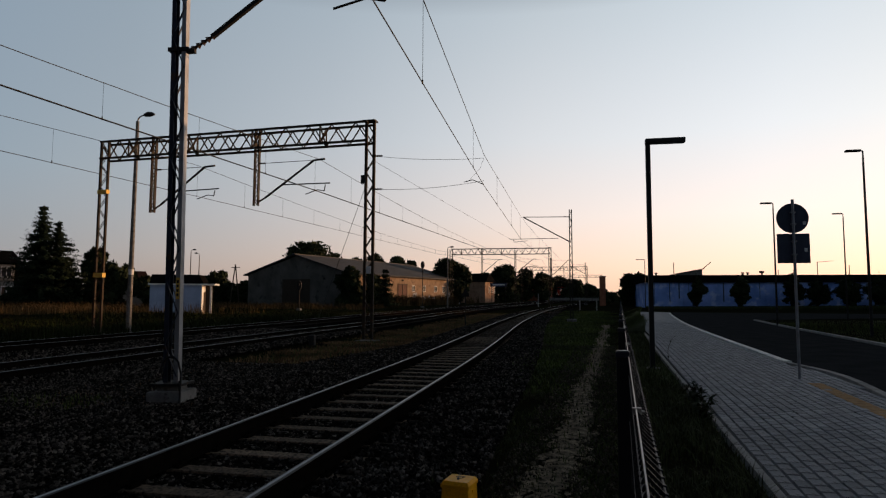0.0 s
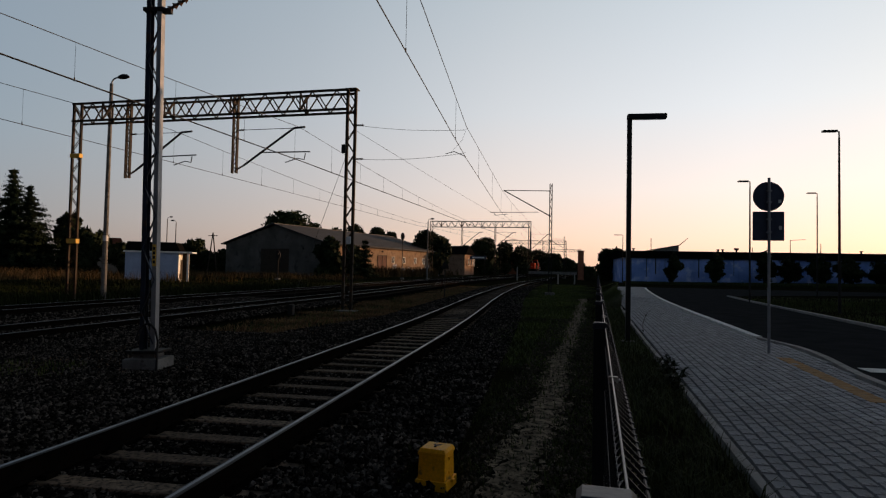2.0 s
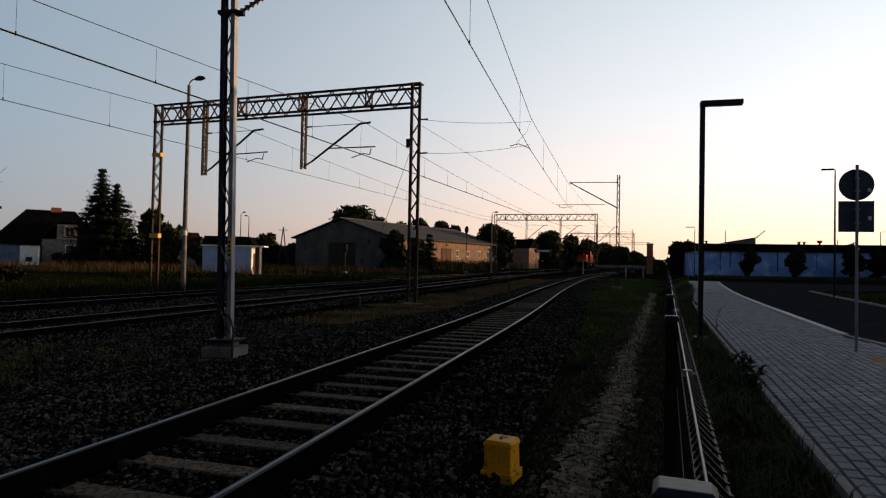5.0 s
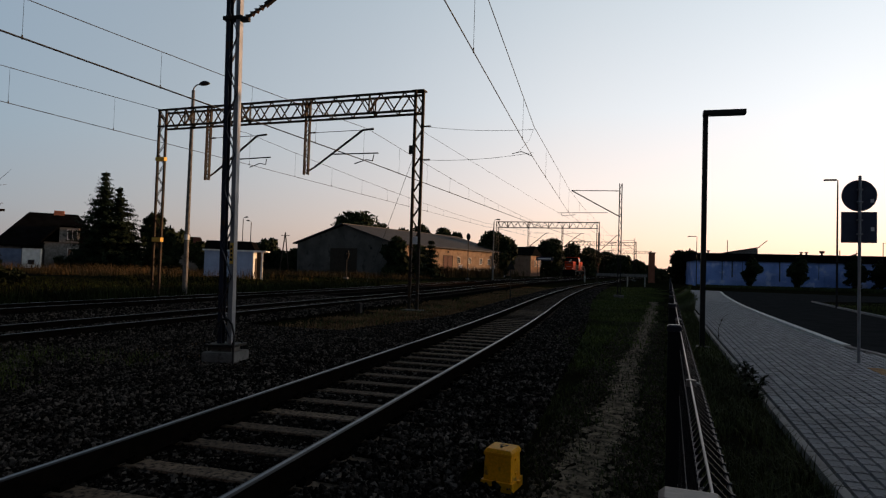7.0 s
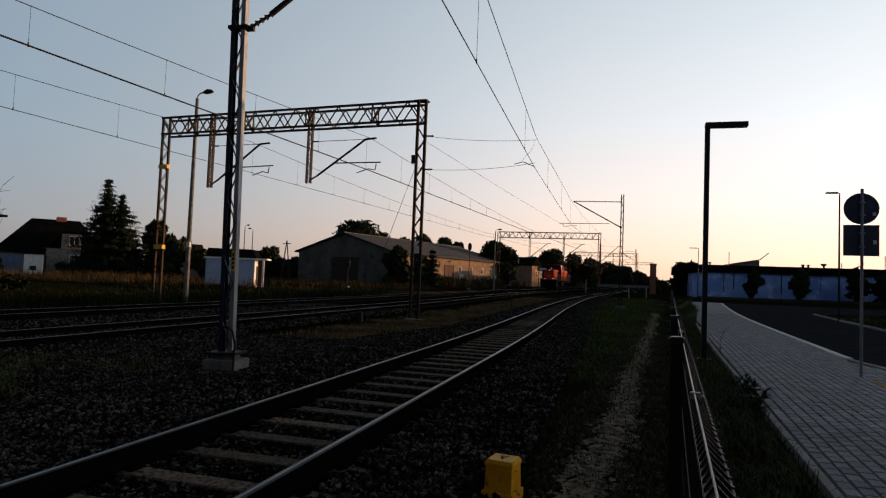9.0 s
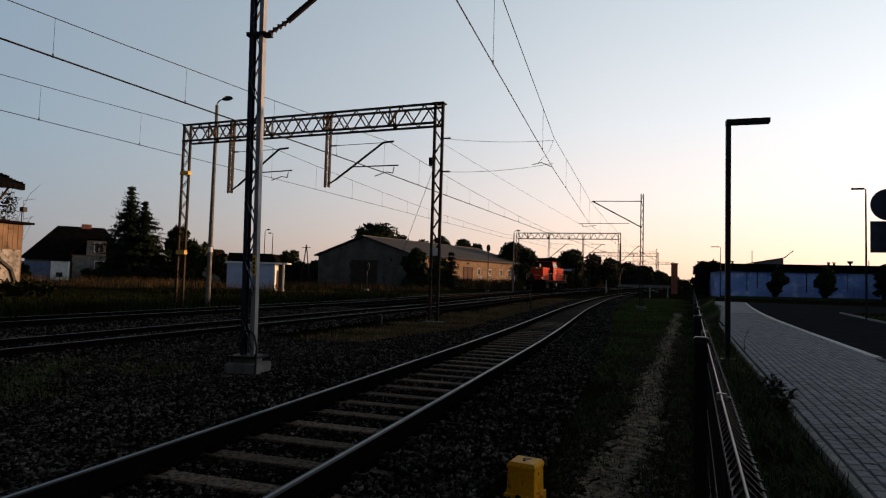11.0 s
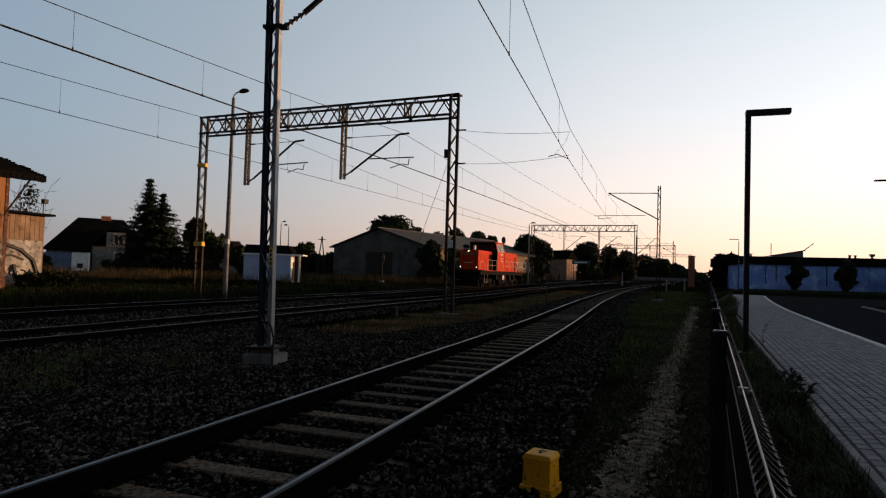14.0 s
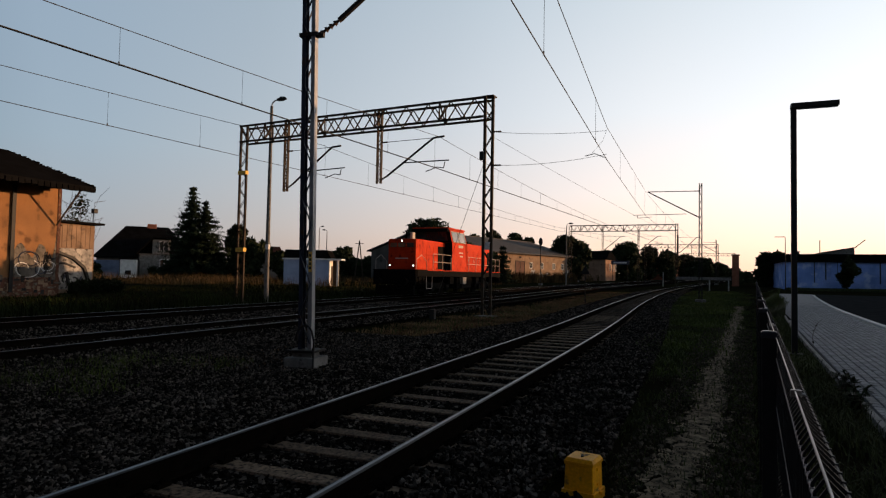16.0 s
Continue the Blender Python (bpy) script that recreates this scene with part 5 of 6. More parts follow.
def bare_bush(x, y, h, seed):
    base = thing("bush", pose(x, y, 0), "thin half-bare bush by the goods shed", "bush")
    rng = random.Random(seed)
    s = Shape()
    for _ in range(26):
        a, l = rng.random() * 6.28, h * (0.5 + 0.5 * rng.random())
        p = Vector((0, 0, 0))
        d = Vector((0.09 * math.cos(a), 0.09 * math.sin(a), 1)).normalized()
        for k in range(5):
            q = p + d * l / 5
            s.bar(p, q, 0.036 * (1 - k / 6), 0.03 * (1 - k / 6), 4)
            if k > 1:
                e = Vector((rng.gauss(0, 1), rng.gauss(0, 1), 0.4)).normalized() * l * 0.16
                s.bar(q, q + e, 0.02, 0.01, 4)
            p, d = q, (d + Vector((rng.gauss(0, 0.12), rng.gauss(0, 0.12), 0))).normalized()
    part("branchwork", s, M_BARK, base)
    v, f = leaf_cloud([(0, 0, h * 0.6, 0.7, h * 0.3), (0.2, 0.1, h * 0.78, 0.5, 0.8)], 240, 0.13, seed)
    part("foliage", raw("foliage", v, f, M_LEAF), M_LEAF, base)


bare_bush(-41.8, 31.0, 7.9, 3)
bare_bush(-43.0, 31.2, 6.2, 4)


M_STRAW = mat("withered_grass", (0.24, 0.145, 0.075), (0.075, 0.048, 0.026), 0.9, 0, 0.8, 8, 0, vary=0.4, spec=0.05)
M_MEADOW = mat("dark_meadow_grass", (0.013, 0.02, 0.005), (0.006, 0.008, 0.0025), 0.95, 0, 0.4, 8, 0, vary=0.35, spec=0.05)
M_VERGE = mat("verge_grass", (0.022, 0.033, 0.008), (0.009, 0.012, 0.004), 0.9, 0, 0.3, 8, 0, vary=0.35, spec=0.05)
M_FRESH = mat("fresh_grass", (0.1, 0.135, 0.024), (0.04, 0.056, 0.011), 0.8, 0, 0.4, 8, 0, vary=0.3, spec=0.15)


M_SEED = mat("pale_seed_heads", (0.17, 0.108, 0.05), (0.03, 0.026, 0.012), 0.9, 0, 0.35, 8, 0, vary=0.4, spec=0.03)


def blades(name, pts, h0, h1, material, label, seed, lean=0.35, width=0.006, category="grass"):
    """Bent grass blades standing at the given places."""
    rng = np.random.default_rng(seed)
    n = len(pts)
    a = rng.random(n) * 6.283
    h = h0 + (h1 - h0) * rng.random(n) ** 1.5
    d = np.stack([np.cos(a), np.sin(a), np.zeros(n)], 1)
    side = np.stack([-np.sin(a), np.cos(a), np.zeros(n)], 1) * (width * (0.7 + 0.8 * rng.random(n)))[:, None]
    k = (lean * rng.random(n) * h)[:, None]
    up = np.array((0, 0, 1.0))
    mid = pts + d * k * 0.3 + up * (h * 0.6)[:, None]
    tip = pts + d * k * 1.3 + up * h[:, None]
    v = np.stack([pts - side, pts + side, mid + side * 0.7, mid - side * 0.7, tip], 1).reshape(-1, 3)
    o = (np.arange(n) * 5)[:, None]
    quads = (o + np.array([[0, 1, 2, 3]])).tolist()
    tris = (o + np.array([[3, 2, 4]])).tolist()
    return tagged(new(name, raw(name, v.tolist(), quads + tris, material)), label, category, kind="stuff")


def scatter(n, x0, x1, y0, y1, seed, keep=None, clump=0.0, near=1.0, loose=0.5, taper=False):
    """Random places on the ground between two lines, thinner further away if near > 1."""
    rng = np.random.default_rng(seed)
    y = y0 + (y1 - y0) * rng.random(n) ** near
    f = rng.random(n)
    a = np.array([x0(t) for t in y]) if callable(x0) else x0
    b = np.array([x1(t) for t in y]) if callable(x1) else x1
    x = a + (b - a) * f
    p = np.stack([x, y, np.array([rise(t) for t in y]) - 0.05], 1)
    p = p[(np.abs(p[:, 0] + 0.85) > 0.24) | (np.abs(p[:, 1] - 4.8) > 0.26)]
    mid = -0.55 + 0.073 * p[:, 1] + 0.05 * np.sin(p[:, 1] * 0.9)
    on_path = (np.abs(p[:, 0] - mid) < 0.16 + 0.06 * np.sin(p[:, 1] * 5)) & (p[:, 1] < 40) & (rng.random(len(p)) < 0.8)
    p = p[~on_path]
    if clump:
        lo = np.array([x0(t) for t in p[:, 1]]) if callable(x0) else np.full(len(p), x0)
        hi = np.array([x1(t) for t in p[:, 1]]) if callable(x1) else np.full(len(p), x1)
        fringe = 0.9 * np.abs(2 * (p[:, 0] - lo) / (hi - lo) - 1) ** 2.2 + 0.6 * np.clip(1 - (p[:, 1] - y0) / 5.0, 0, 1) - 0.25
        val = np.array([noise.noise(Vector((q[0] * clump, q[1] * clump, seed * 1.7))) for q in p])
        p = p[val + loose * (rng.random(len(p)) - 0.5) > (keep if keep is not None else 0) + (fringe if taper else 0)]
    return p


blades("meadow_grass", scatter(30000, -48, -22.2, 14, 78, 1, -0.35, 0.2), 0.03, 0.17, M_MEADOW, "rough dark green grass beyond the main line", 1, lean=1.1, width=0.02)
blades("dark_weeds", scatter(18000, lambda y: -36 - 0.7 * (y - 36), lambda y: -30 - 0.1 * (y - 36), 36, 66, 13, 0.02, 0.12), 0.12, 0.5, M_MEADOW, "tall dark weeds beyond the tracks", 13, lean=0.9, width=0.03)
blades("tall_dry_grass", scatter(15000, lambda y: -70 + 0.1 * (y - 44), lambda y: -37 + 0.7 * (y - 48), 46, 62, 2, 0.06, 0.3, 1.0, 0.7), 0.3, 1.3, M_SEED, "tall dry grass and seed heads beyond the tracks", 2, lean=0.7, width=0.018)
blades("verge_grass", scatter(12000, -36, -19.4, 12, 100, 3, -0.1, 0.3), 0.06, 0.26, M_VERGE, "short green verge beside the far track", 3, width=0.015)
blades("tall_weeds", scatter(9000, -56, -24.5, 72, 92, 4, -0.05, 0.25), 0.3, 1.0, M_DRY, "tall weeds before the warehouse", 4, width=0.025)
blades("bank_weeds", scatter(11000, -23.2, -19.5, 9, 52, 16, -0.3, 0.4, 1.0, 0.8), 0.15, 0.62, M_VERGE, "knee-high green weeds along the far track", 16, lean=0.8, width=0.022)


def wall_foot(y):
    return -33.9 + 0.3 * (y - 91)


blades("wall_side_weeds", scatter(7000, lambda y: wall_foot(y) + 2.0, lambda y: wall_foot(y) + 4.6, 95, 128, 15, -0.2, 0.3), 0.6, 2.1, M_DRY, "tall weeds along the foot of the warehouse wall", 15, lean=0.6, width=0.05)
blades("strip_dry_grass", scatter(70000, lambda y: -9.2 + bend(y), lambda y: -4.9 + bend(y), 7.5, 62, 5, 0.02, 0.6, 1.5, 1.2, True), 0.02, 0.12, M_STRAW, "brown dry grass between siding and main line", 5, lean=0.9, width=0.009)
blades("strip_green_grass", scatter(6000, lambda y: -8.6 + bend(y), lambda y: -5.6 + bend(y), 14, 62, 14, 0.12, 0.35, 1.3, 1.2, True), 0.03, 0.16, M_GRASS, "green grass tufts among the dry ones", 14, lean=0.7, width=0.01)
blades("strip_weeds", scatter(8000, -9.9, -6.9, 4.4, 8.6, 6, 0.16, 0.9, 1.0, 0.9), 0.05, 0.2, M_FRESH, "green weeds in the ballast", 6)
blades("path_grass", scatter(80000, lambda y: siding(y) + 1.8, lambda y: fence_x(y) - 0.04, 1.5, 60, 7, 0.02, 0.8, 1.5, 1.1), 0.02, 0.11, M_GRASS, "short trodden grass between siding and fence", 7, lean=1.3, width=0.005)
blades("path_grass_tall", scatter(46000, lambda y: siding(y) + 1.7, lambda y: fence_x(y) - 0.3, 11, 76, 8, 0.08, 0.4, 1.2, 1.3, True), 0.03, 0.15, M_FRESH, "fresh green grass beside the footpath", 8, lean=1.0, width=0.014)
blades("footway_grass", scatter(52000, lambda y: fence_x(y) + 0.08, lambda y: pave_left(y) - 0.08, 1.5, 60, 9, -0.08, 1.3, 1.7, 0.9), 0.03, 0.22, M_GRASS, "weedy grass between fence and footway", 9, lean=1.2, width=0.006)
blades("island_grass", scatter(20000, lambda y: road_right(y) + 0.2, 40, 16, 52, 10), 0.1, 0.4, M_GRASS, "grass island beyond the road", 10, width=0.015)
blades("wall_weeds", scatter(12000, 12, 60, 92, 102, 11), 0.3, 1.0, M_GRASS, "overgrown weeds at the foot of the pale wall", 11, width=0.04)
blades("fence_weeds", scatter(7000, lambda y: fence_x(y) + 0.1, lambda y: pave_left(y), 30, 70, 12), 0.2, 0.9, M_GRASS, "tall weeds along the fence", 12, width=0.012)


def tall_weed(x, y, h, seed, leafy):
    base = thing("weed", pose(x, y, -0.04), "tall dark weed at the edge of the footway", "weed", "weeds by the footway")
    rng = random.Random(seed)
    v, f = [], []
    for k in range(leafy):
        s = Shape()
        a, l = rng.random() * 6.28, h * (0.6 + 0.4 * rng.random())
        p, d = Vector((rng.gauss(0, 0.05), rng.gauss(0, 0.05), 0)), Vector((0.25 * math.cos(a), 0.25 * math.sin(a), 1)).normalized()
        for j in range(6):
            q = p + d * l / 6
            s.bar(p, q, 0.006, 0.005, 5)
            for _ in range(5 if leafy > 1 else 1):
                e = Vector((rng.gauss(0, 1), rng.gauss(0, 1), rng.gauss(0, 0.5))).normalized()
                w = e.cross(Vector((0, 0, 1))) * 0.018
                o = len(v)
                v += [q[:], (q + e * 0.07 + w * 1.5)[:], (q + e * 0.14)[:], (q + e * 0.07 - w * 1.5)[:]]
                f.append((o, o + 1, o + 2, o + 3))
            p, d = q, (d + Vector((rng.gauss(0, 0.12), rng.gauss(0, 0.12), -0.02 * j))).normalized()
        part("stem", s, M_BARK, base)
    part("foliage", raw("foliage", v, f, M_LEAF), M_LEAF, base)


tall_weed(2.55, 17.0, 0.75, 1, 1)
for k, (x, y) in enumerate(((2.0, 10.5), (1.96, 9.9), (1.86, 9.0))):
    tall_weed(x, y, 0.46 - 0.06 * k, 10 + k, 4)


# ---------------------------------------------------------------- telegraph poles and far cables
def twin_pole(x, y, h):
    base = thing("utility_pole", pose(x, y, rise(y)), "old twin-legged wooden utility pole", "utility pole")
    part("leg", Shape().bar((-1.0, 0, -0.2), (0, 0, h), 0.13, 0.1, 7), M_WOODDARK, base)
    part("leg", Shape().bar((1.0, 0, -0.2), (0, 0, h), 0.13, 0.1, 7), M_WOODDARK, base)
    part("crossbar", Shape().beam((-0.9, 0, h - 0.6), (0.9, 0, h - 0.6), 0.12, 0.12), M_WOODDARK, base)


twin_pole(-62.5, 107, 7.6)

# ---------------------------------------------------------------- loose ballast stones
M_PEBBLE = mat("sandy_pebble", (0.16, 0.135, 0.1), (0.07, 0.06, 0.045), 0.95, 0, 3, 50, 0.1, vary=0.5, spec=0.05)


def stones(name, pts, r0, r1, label, seed, material=None):
    """Angular crushed stones lying in the bed."""
    rng = np.random.default_rng(seed)
    chip = np.array([(1.25 * math.cos(k * math.pi / 3), 1.25 * math.sin(k * math.pi / 3), 0.8 * (-1) ** k) for k in range(6)])
    face = np.array([(0, 2, 4), (5, 3, 1), (0, 1, 2), (1, 3, 2), (2, 3, 4), (3, 5, 4), (4, 5, 0), (5, 1, 0)])
    n = len(pts)
    s = (r0 + (r1 - r0) * rng.random(n) ** 1.6)[:, None, None] * (0.55 + 0.6 * rng.random((n, 1, 3)))
    v = chip[None] * s * (0.7 + 0.5 * rng.random((n, 6, 3)))
    q = rng.normal(size=(n, 4))
    q /= np.linalg.norm(q, axis=1)[:, None]
    w, x, y, z = q.T
    R = np.stack([1 - 2 * (y * y + z * z), 2 * (x * y - w * z), 2 * (x * z + w * y), 2 * (x * y + w * z), 1 - 2 * (x * x + z * z), 2 * (y * z - w * x), 2 * (x * z - w * y), 2 * (y * z + w * x), 1 - 2 * (x * x + y * y)], 1).reshape(n, 3, 3)
    v = np.einsum("nij,nkj->nki", R, v) + pts[:, None]
    f = (np.arange(n) * 6)[:, None, None] + face[None]
    return tagged(new(name, raw(name, v.reshape(-1, 3).tolist(), f.reshape(-1, 3).tolist(), material or M_STONE)), label, "ballast", kind="stuff")


def bed(n, x0, x1, y0, y1, seed, near=1.5):
    p = scatter(n, x0, x1, y0, y1, seed, near=near)
    p[:, 2] += 0.045
    off = np.abs(p[:, 0] - np.array([siding(t) for t in p[:, 1]]))
    p[off < 0.95, 2] -= 0.026
    p[off > 0.95, 2] += 0.03
    between = (np.abs((p[:, 1] + 3.13 + 0.33) % 0.66 - 0.33) < 0.086) & (off < 1.15)
    rail = np.abs(off - 0.7525) < 0.1
    return p[~rail & ~(between & (np.random.default_rng(seed).random(len(p)) < 0.96))]


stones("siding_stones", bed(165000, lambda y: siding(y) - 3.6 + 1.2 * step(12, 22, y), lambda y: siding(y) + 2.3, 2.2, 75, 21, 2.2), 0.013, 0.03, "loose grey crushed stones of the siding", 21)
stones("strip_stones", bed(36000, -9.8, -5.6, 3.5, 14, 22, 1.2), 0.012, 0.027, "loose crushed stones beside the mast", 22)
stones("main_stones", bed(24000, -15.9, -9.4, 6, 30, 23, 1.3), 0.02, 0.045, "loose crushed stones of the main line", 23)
stones("path_stones", bed(9000, lambda y: -1.0 + 0.06 * y, lambda y: 0.0 + 0.075 * y, 2.2, 22, 24, 1.6), 0.004, 0.016, "small loose stones on the footpath", 24, M_PEBBLE)

# ---------------------------------------------------------------- the locomotive
def locomotive():
    """Local +y is ahead, z = 0 the rail head, y = 0 the front of the hood."""
    L = thing("locomotive", Matrix(), "orange-red diesel shunting locomotive with hoods, raised cab and lit headlamps", "locomotive")
    part("underframe", Shape().soft(-1.5, 1.5, -16.0, 0.85, 1.25, 1.62, 0.04), M_LOCOBLACK, L)
    part("deck", Shape().soft(-1.52, 1.52, -16.05, 0.9, 1.625, 1.68, 0.01), M_LOCOBLACK, L)
    # hoods
    part("front_hood", Shape().soft(-0.97, 0.97, -4.75, 0.0, 1.685, 3.62, 0.1), M_RED, L, "orange-red engine hood")
    part("rear_hood", Shape().soft(-0.97, 0.97, -15.2, -7.9, 1.685, 3.78, 0.1), M_RED, L, "orange-red rear hood")
    part("hood_window", Shape().soft(-0.82, 0.82, -0.01, 0.02, 3.08, 3.36, 0.01), M_GLASS, L)
    for x in (-0.3, 0.3):
        part("window_bar", Shape().box(x - 0.03, x + 0.03, 0.021, 0.03, 3.08, 3.36), M_RED, L)
    for y in (-1.0, -2.15):
        part("hood_door", Shape().soft(0.968, 0.985, y - 0.52, y + 0.52, 1.8, 3.2, 0.008), M_RED, L)
    for y in (-8.7, -9.9, -11.1, -12.3, -13.5):
        d = part("hood_door", Shape().soft(0.968, 0.985, y - 0.54, y + 0.54, 1.8, 3.25, 0.008), M_RED, L)
        part("latch", Shape().box(0.985, 1.0, y + 0.4, y + 0.46, 2.4, 2.6), M_RAILING, d)
    part("hood_door", Shape().soft(0.968, 0.985, -3.45, -2.72, 1.8, 3.2, 0.008), M_RED, L)
    for y0, y1 in ((-4.72, -3.5), (-14.5, -13.95)):
        g = part("grille", Shape().soft(0.968, 0.99, y0, y1, 1.75, 3.3, 0.006), M_LOCOBLACK, L, "dark radiator grille")
        for k in range(9):
            part("slat", Shape().box(0.99, 1.0, y0 + 0.05, y1 - 0.05, 1.86 + 0.16 * k, 1.92 + 0.16 * k), M_LOCOBLACK, g)
    part("exhaust", Shape().bar((-0.15, -0.9, 3.6), (-0.15, -0.9, 4.2), 0.06, n=10), M_LOCOBLACK, L)
    part("air_box", Shape().soft(0.12, 0.3, -1.3, -0.9, 3.6, 4.1, 0.03), M_RAILING, L, "pale air intake box")
    # cab with forward-raked windscreen
    cab = Shape()
    W = 1.5
    side = [(-4.8, 1.685), (-7.8, 1.685), (-7.8, 3.6), (-7.45, 4.55), (-4.45, 4.55), (-4.8, 3.6)]
    n = len(side)
    cab.add([(-W, y, z) for y, z in side[:3]] + [(-W + 0.18, y, z) for y, z in side[3:5]] + [(-W, *side[5])] + [(W, y, z) for y, z in side[:3]] + [(W - 0.18, y, z) for y, z in side[3:5]] + [(W, *side[5])],
            [(i, (i + 1) % n, n + (i + 1) % n, n + i) for i in range(n)] + [tuple(range(n - 1, -1, -1)), tuple(range(n, 2 * n))])
    part("cab", cab, M_RED, L, "orange-red raised cab")
    part("cab_roof", Shape().soft(-1.38, 1.38, -7.6, -4.3, 4.555, 4.66, 0.05), M_RED, L)
    def plate(x0, x1, za, zb, out):
        """A slab on the raked upper cab front."""
        def at(z, o):
            return -4.8 + (z - 3.6) * 0.368 + o
        c = Shape()
        c.add([(x0, at(za, out), za), (x1, at(za, out), za), (x1 * 0.95, at(zb, out), zb), (x0 * 0.95, at(zb, out), zb)] + [(x0, at(za, 0.005), za), (x1, at(za, 0.005), za), (x1 * 0.95, at(zb, 0.005), zb), (x0 * 0.95, at(zb, 0.005), zb)],
              [(3, 2, 1, 0), (4, 5, 6, 7), (0, 1, 5, 4), (1, 2, 6, 5), (2, 3, 7, 6), (3, 0, 4, 7)])
        return c
    part("cab_front_panel", plate(-1.47, 1.47, 3.61, 4.52, 0.03), M_LOCOBLACK, L, "black raked cab front")
    ws = plate(-1.2, 1.2, 3.75, 4.36, 0.045)
    part("windscreen", ws, M_GLASS, L, "dark cab windscreen")
    for y0, y1 in ((-5.0, -6.2), (-6.3, -7.5)):
        g = Shape()
        pts = [(1.497, y0 + 0.0, 3.68), (1.497, y1, 3.68), (1.362, y1 * 0.995 + 0.12, 4.4), (1.362, y0 + 0.22, 4.4)]
        g.add(pts + [(x - 0.02, y, z) for x, y, z in pts], [(0, 1, 2, 3), (7, 6, 5, 4), (0, 4, 5, 1), (1, 5, 6, 2), (2, 6, 7, 3), (3, 7, 4, 0)])
        w = part("side_window", g, M_CABGLASS, L, "cab side window, the sky's reflection put into its pale colour")
        part("frame", Shape().tube(pts + pts[:1], 0.03, 4), M_RAILING, w)
    for x0, x1 in ((0.975, 1.49), (-1.49, -0.975)):
        part("cab_front_panel", Shape().box(x0, x1, -4.795, -4.77, 1.69, 3.6), M_LOCOBLACK, L, "black cab front panel")
    part("visor", Shape().soft(-1.36, 1.36, -4.42, -4.2, 4.34, 4.58, 0.04), M_LOCOBLACK, L)
    for k, z in enumerate((3.35, 2.95, 2.7)):
        part("marking", Shape().box(1.5, 1.508, -6.9, -6.0 - 0.15 * k, z - 0.04, z + 0.05 if k else z + 0.14), M_RAILING, L, "pale painted marking bar")
    part("marking", Shape().box(-0.45, 0.45, 0.002, 0.012, 2.35, 2.42), M_RAILING, L, "pale painted marking bar")
    # lamps
    for x, z in ((-0.82, 1.93), (0.82, 1.93), (-0.0, 3.49)):
        h = part("headlamp", Shape().bar((x, -0.1, z), (x, 0.05, z), 0.1, n=14), M_LOCOBLACK, L)
        part("lens", Shape().bar((x, 0.051, z), (x, 0.07, z), 0.052, 0.04, 14), M_LENS, h, "bright lit headlamp lens")
    # buffers, beam, coupling, steps
    part("buffer_beam", Shape().soft(-1.45, 1.45, 0.86, 1.0, 0.75, 1.62, 0.02), M_LOCOBLACK, L)
    part("buffer_beam", Shape().soft(-1.45, 1.45, -16.2, -16.06, 0.75, 1.62, 0.02), M_LOCOBLACK, L)
    for x in (-0.88, 0.88):
        for y, s in ((1.0, 1), (-16.2, -1)):
            part("buffer", Shape().bar((x, y, 0.95), (x, y + s * 0.45, 0.95), 0.11, n=10).bar((x, y + s * 0.45, 0.95), (x, y + s * 0.53, 0.95), 0.24, n=14), M_LOCOBLACK, L)
    part("coupling", Shape().tube([(0, 1.0, 0.95), (0, 1.25, 0.85), (0, 1.3, 0.55), (0, 1.1, 0.45)], 0.04, 6), M_LOCOBLACK, L)
    part("snow_plough", Shape().soft(-1.3, 1.3, 0.75, 0.95, 0.15, 0.7, 0.03), M_LOCOBLACK, L)
    for y in (0.2, -6.6, -15.4):
        for sx in (-1, 1):
            st = Shape()
            for z in (0.4, 0.8, 1.2):
                st.box(min(sx * 1.3, sx * 1.52), max(sx * 1.3, sx * 1.52), y - 0.3, y + 0.3, z, z + 0.03)
            st.box(sx * 1.41 - 0.02, sx * 1.41 + 0.02, y - 0.33, y - 0.3, 0.35, 1.25).box(sx * 1.41 - 0.02, sx * 1.41 + 0.02, y + 0.3, y + 0.33, 0.35, 1.25)
            part("step", st, M_LOCOBLACK, L)
    part("fuel_tank", Shape().soft(-1.25, 1.25, -9.6, -6.4, 0.4, 1.24, 0.12), M_LOCOBLACK, L)
    for y in (-4.9, -7.4, -10.2, -12.0):
        part("equipment_box", Shape().soft(1.26, 1.48, y - 0.35, y + 0.35, 0.75, 1.22, 0.03), M_RAILING if y == -7.4 else M_LOCOBLACK, L)
    for sx in (-1, 1):
        part("deck_edge", Shape().box(sx * 1.535 - 0.01, sx * 1.535 + 0.01, -16.0, -0.6, 1.63, 1.675), M_RED, L, "thin painted deck edge")
    # handrails
    rail = Shape()
    posts = [-1.6, -3.2, -4.7, -8.3, -9.9, -11.5, -13.1, -14.7, -15.9]
    for sx in (-1, 1):
        for z in (2.2, 2.72):
            part("handrail", Shape().bar((sx * 1.46, -1.6, z), (sx * 1.46, -4.75, z), 0.02, n=6), M_RAILING, L)
            part("handrail", Shape().bar((sx * 1.46, -8.0, z), (sx * 1.46, -15.9, z), 0.02, n=6), M_RAILING, L)
        for y in posts:
            part("stanchion", Shape().bar((sx * 1.46, y, 1.68), (sx * 1.46, y, 2.72), 0.02, n=6), M_RAILING, L)
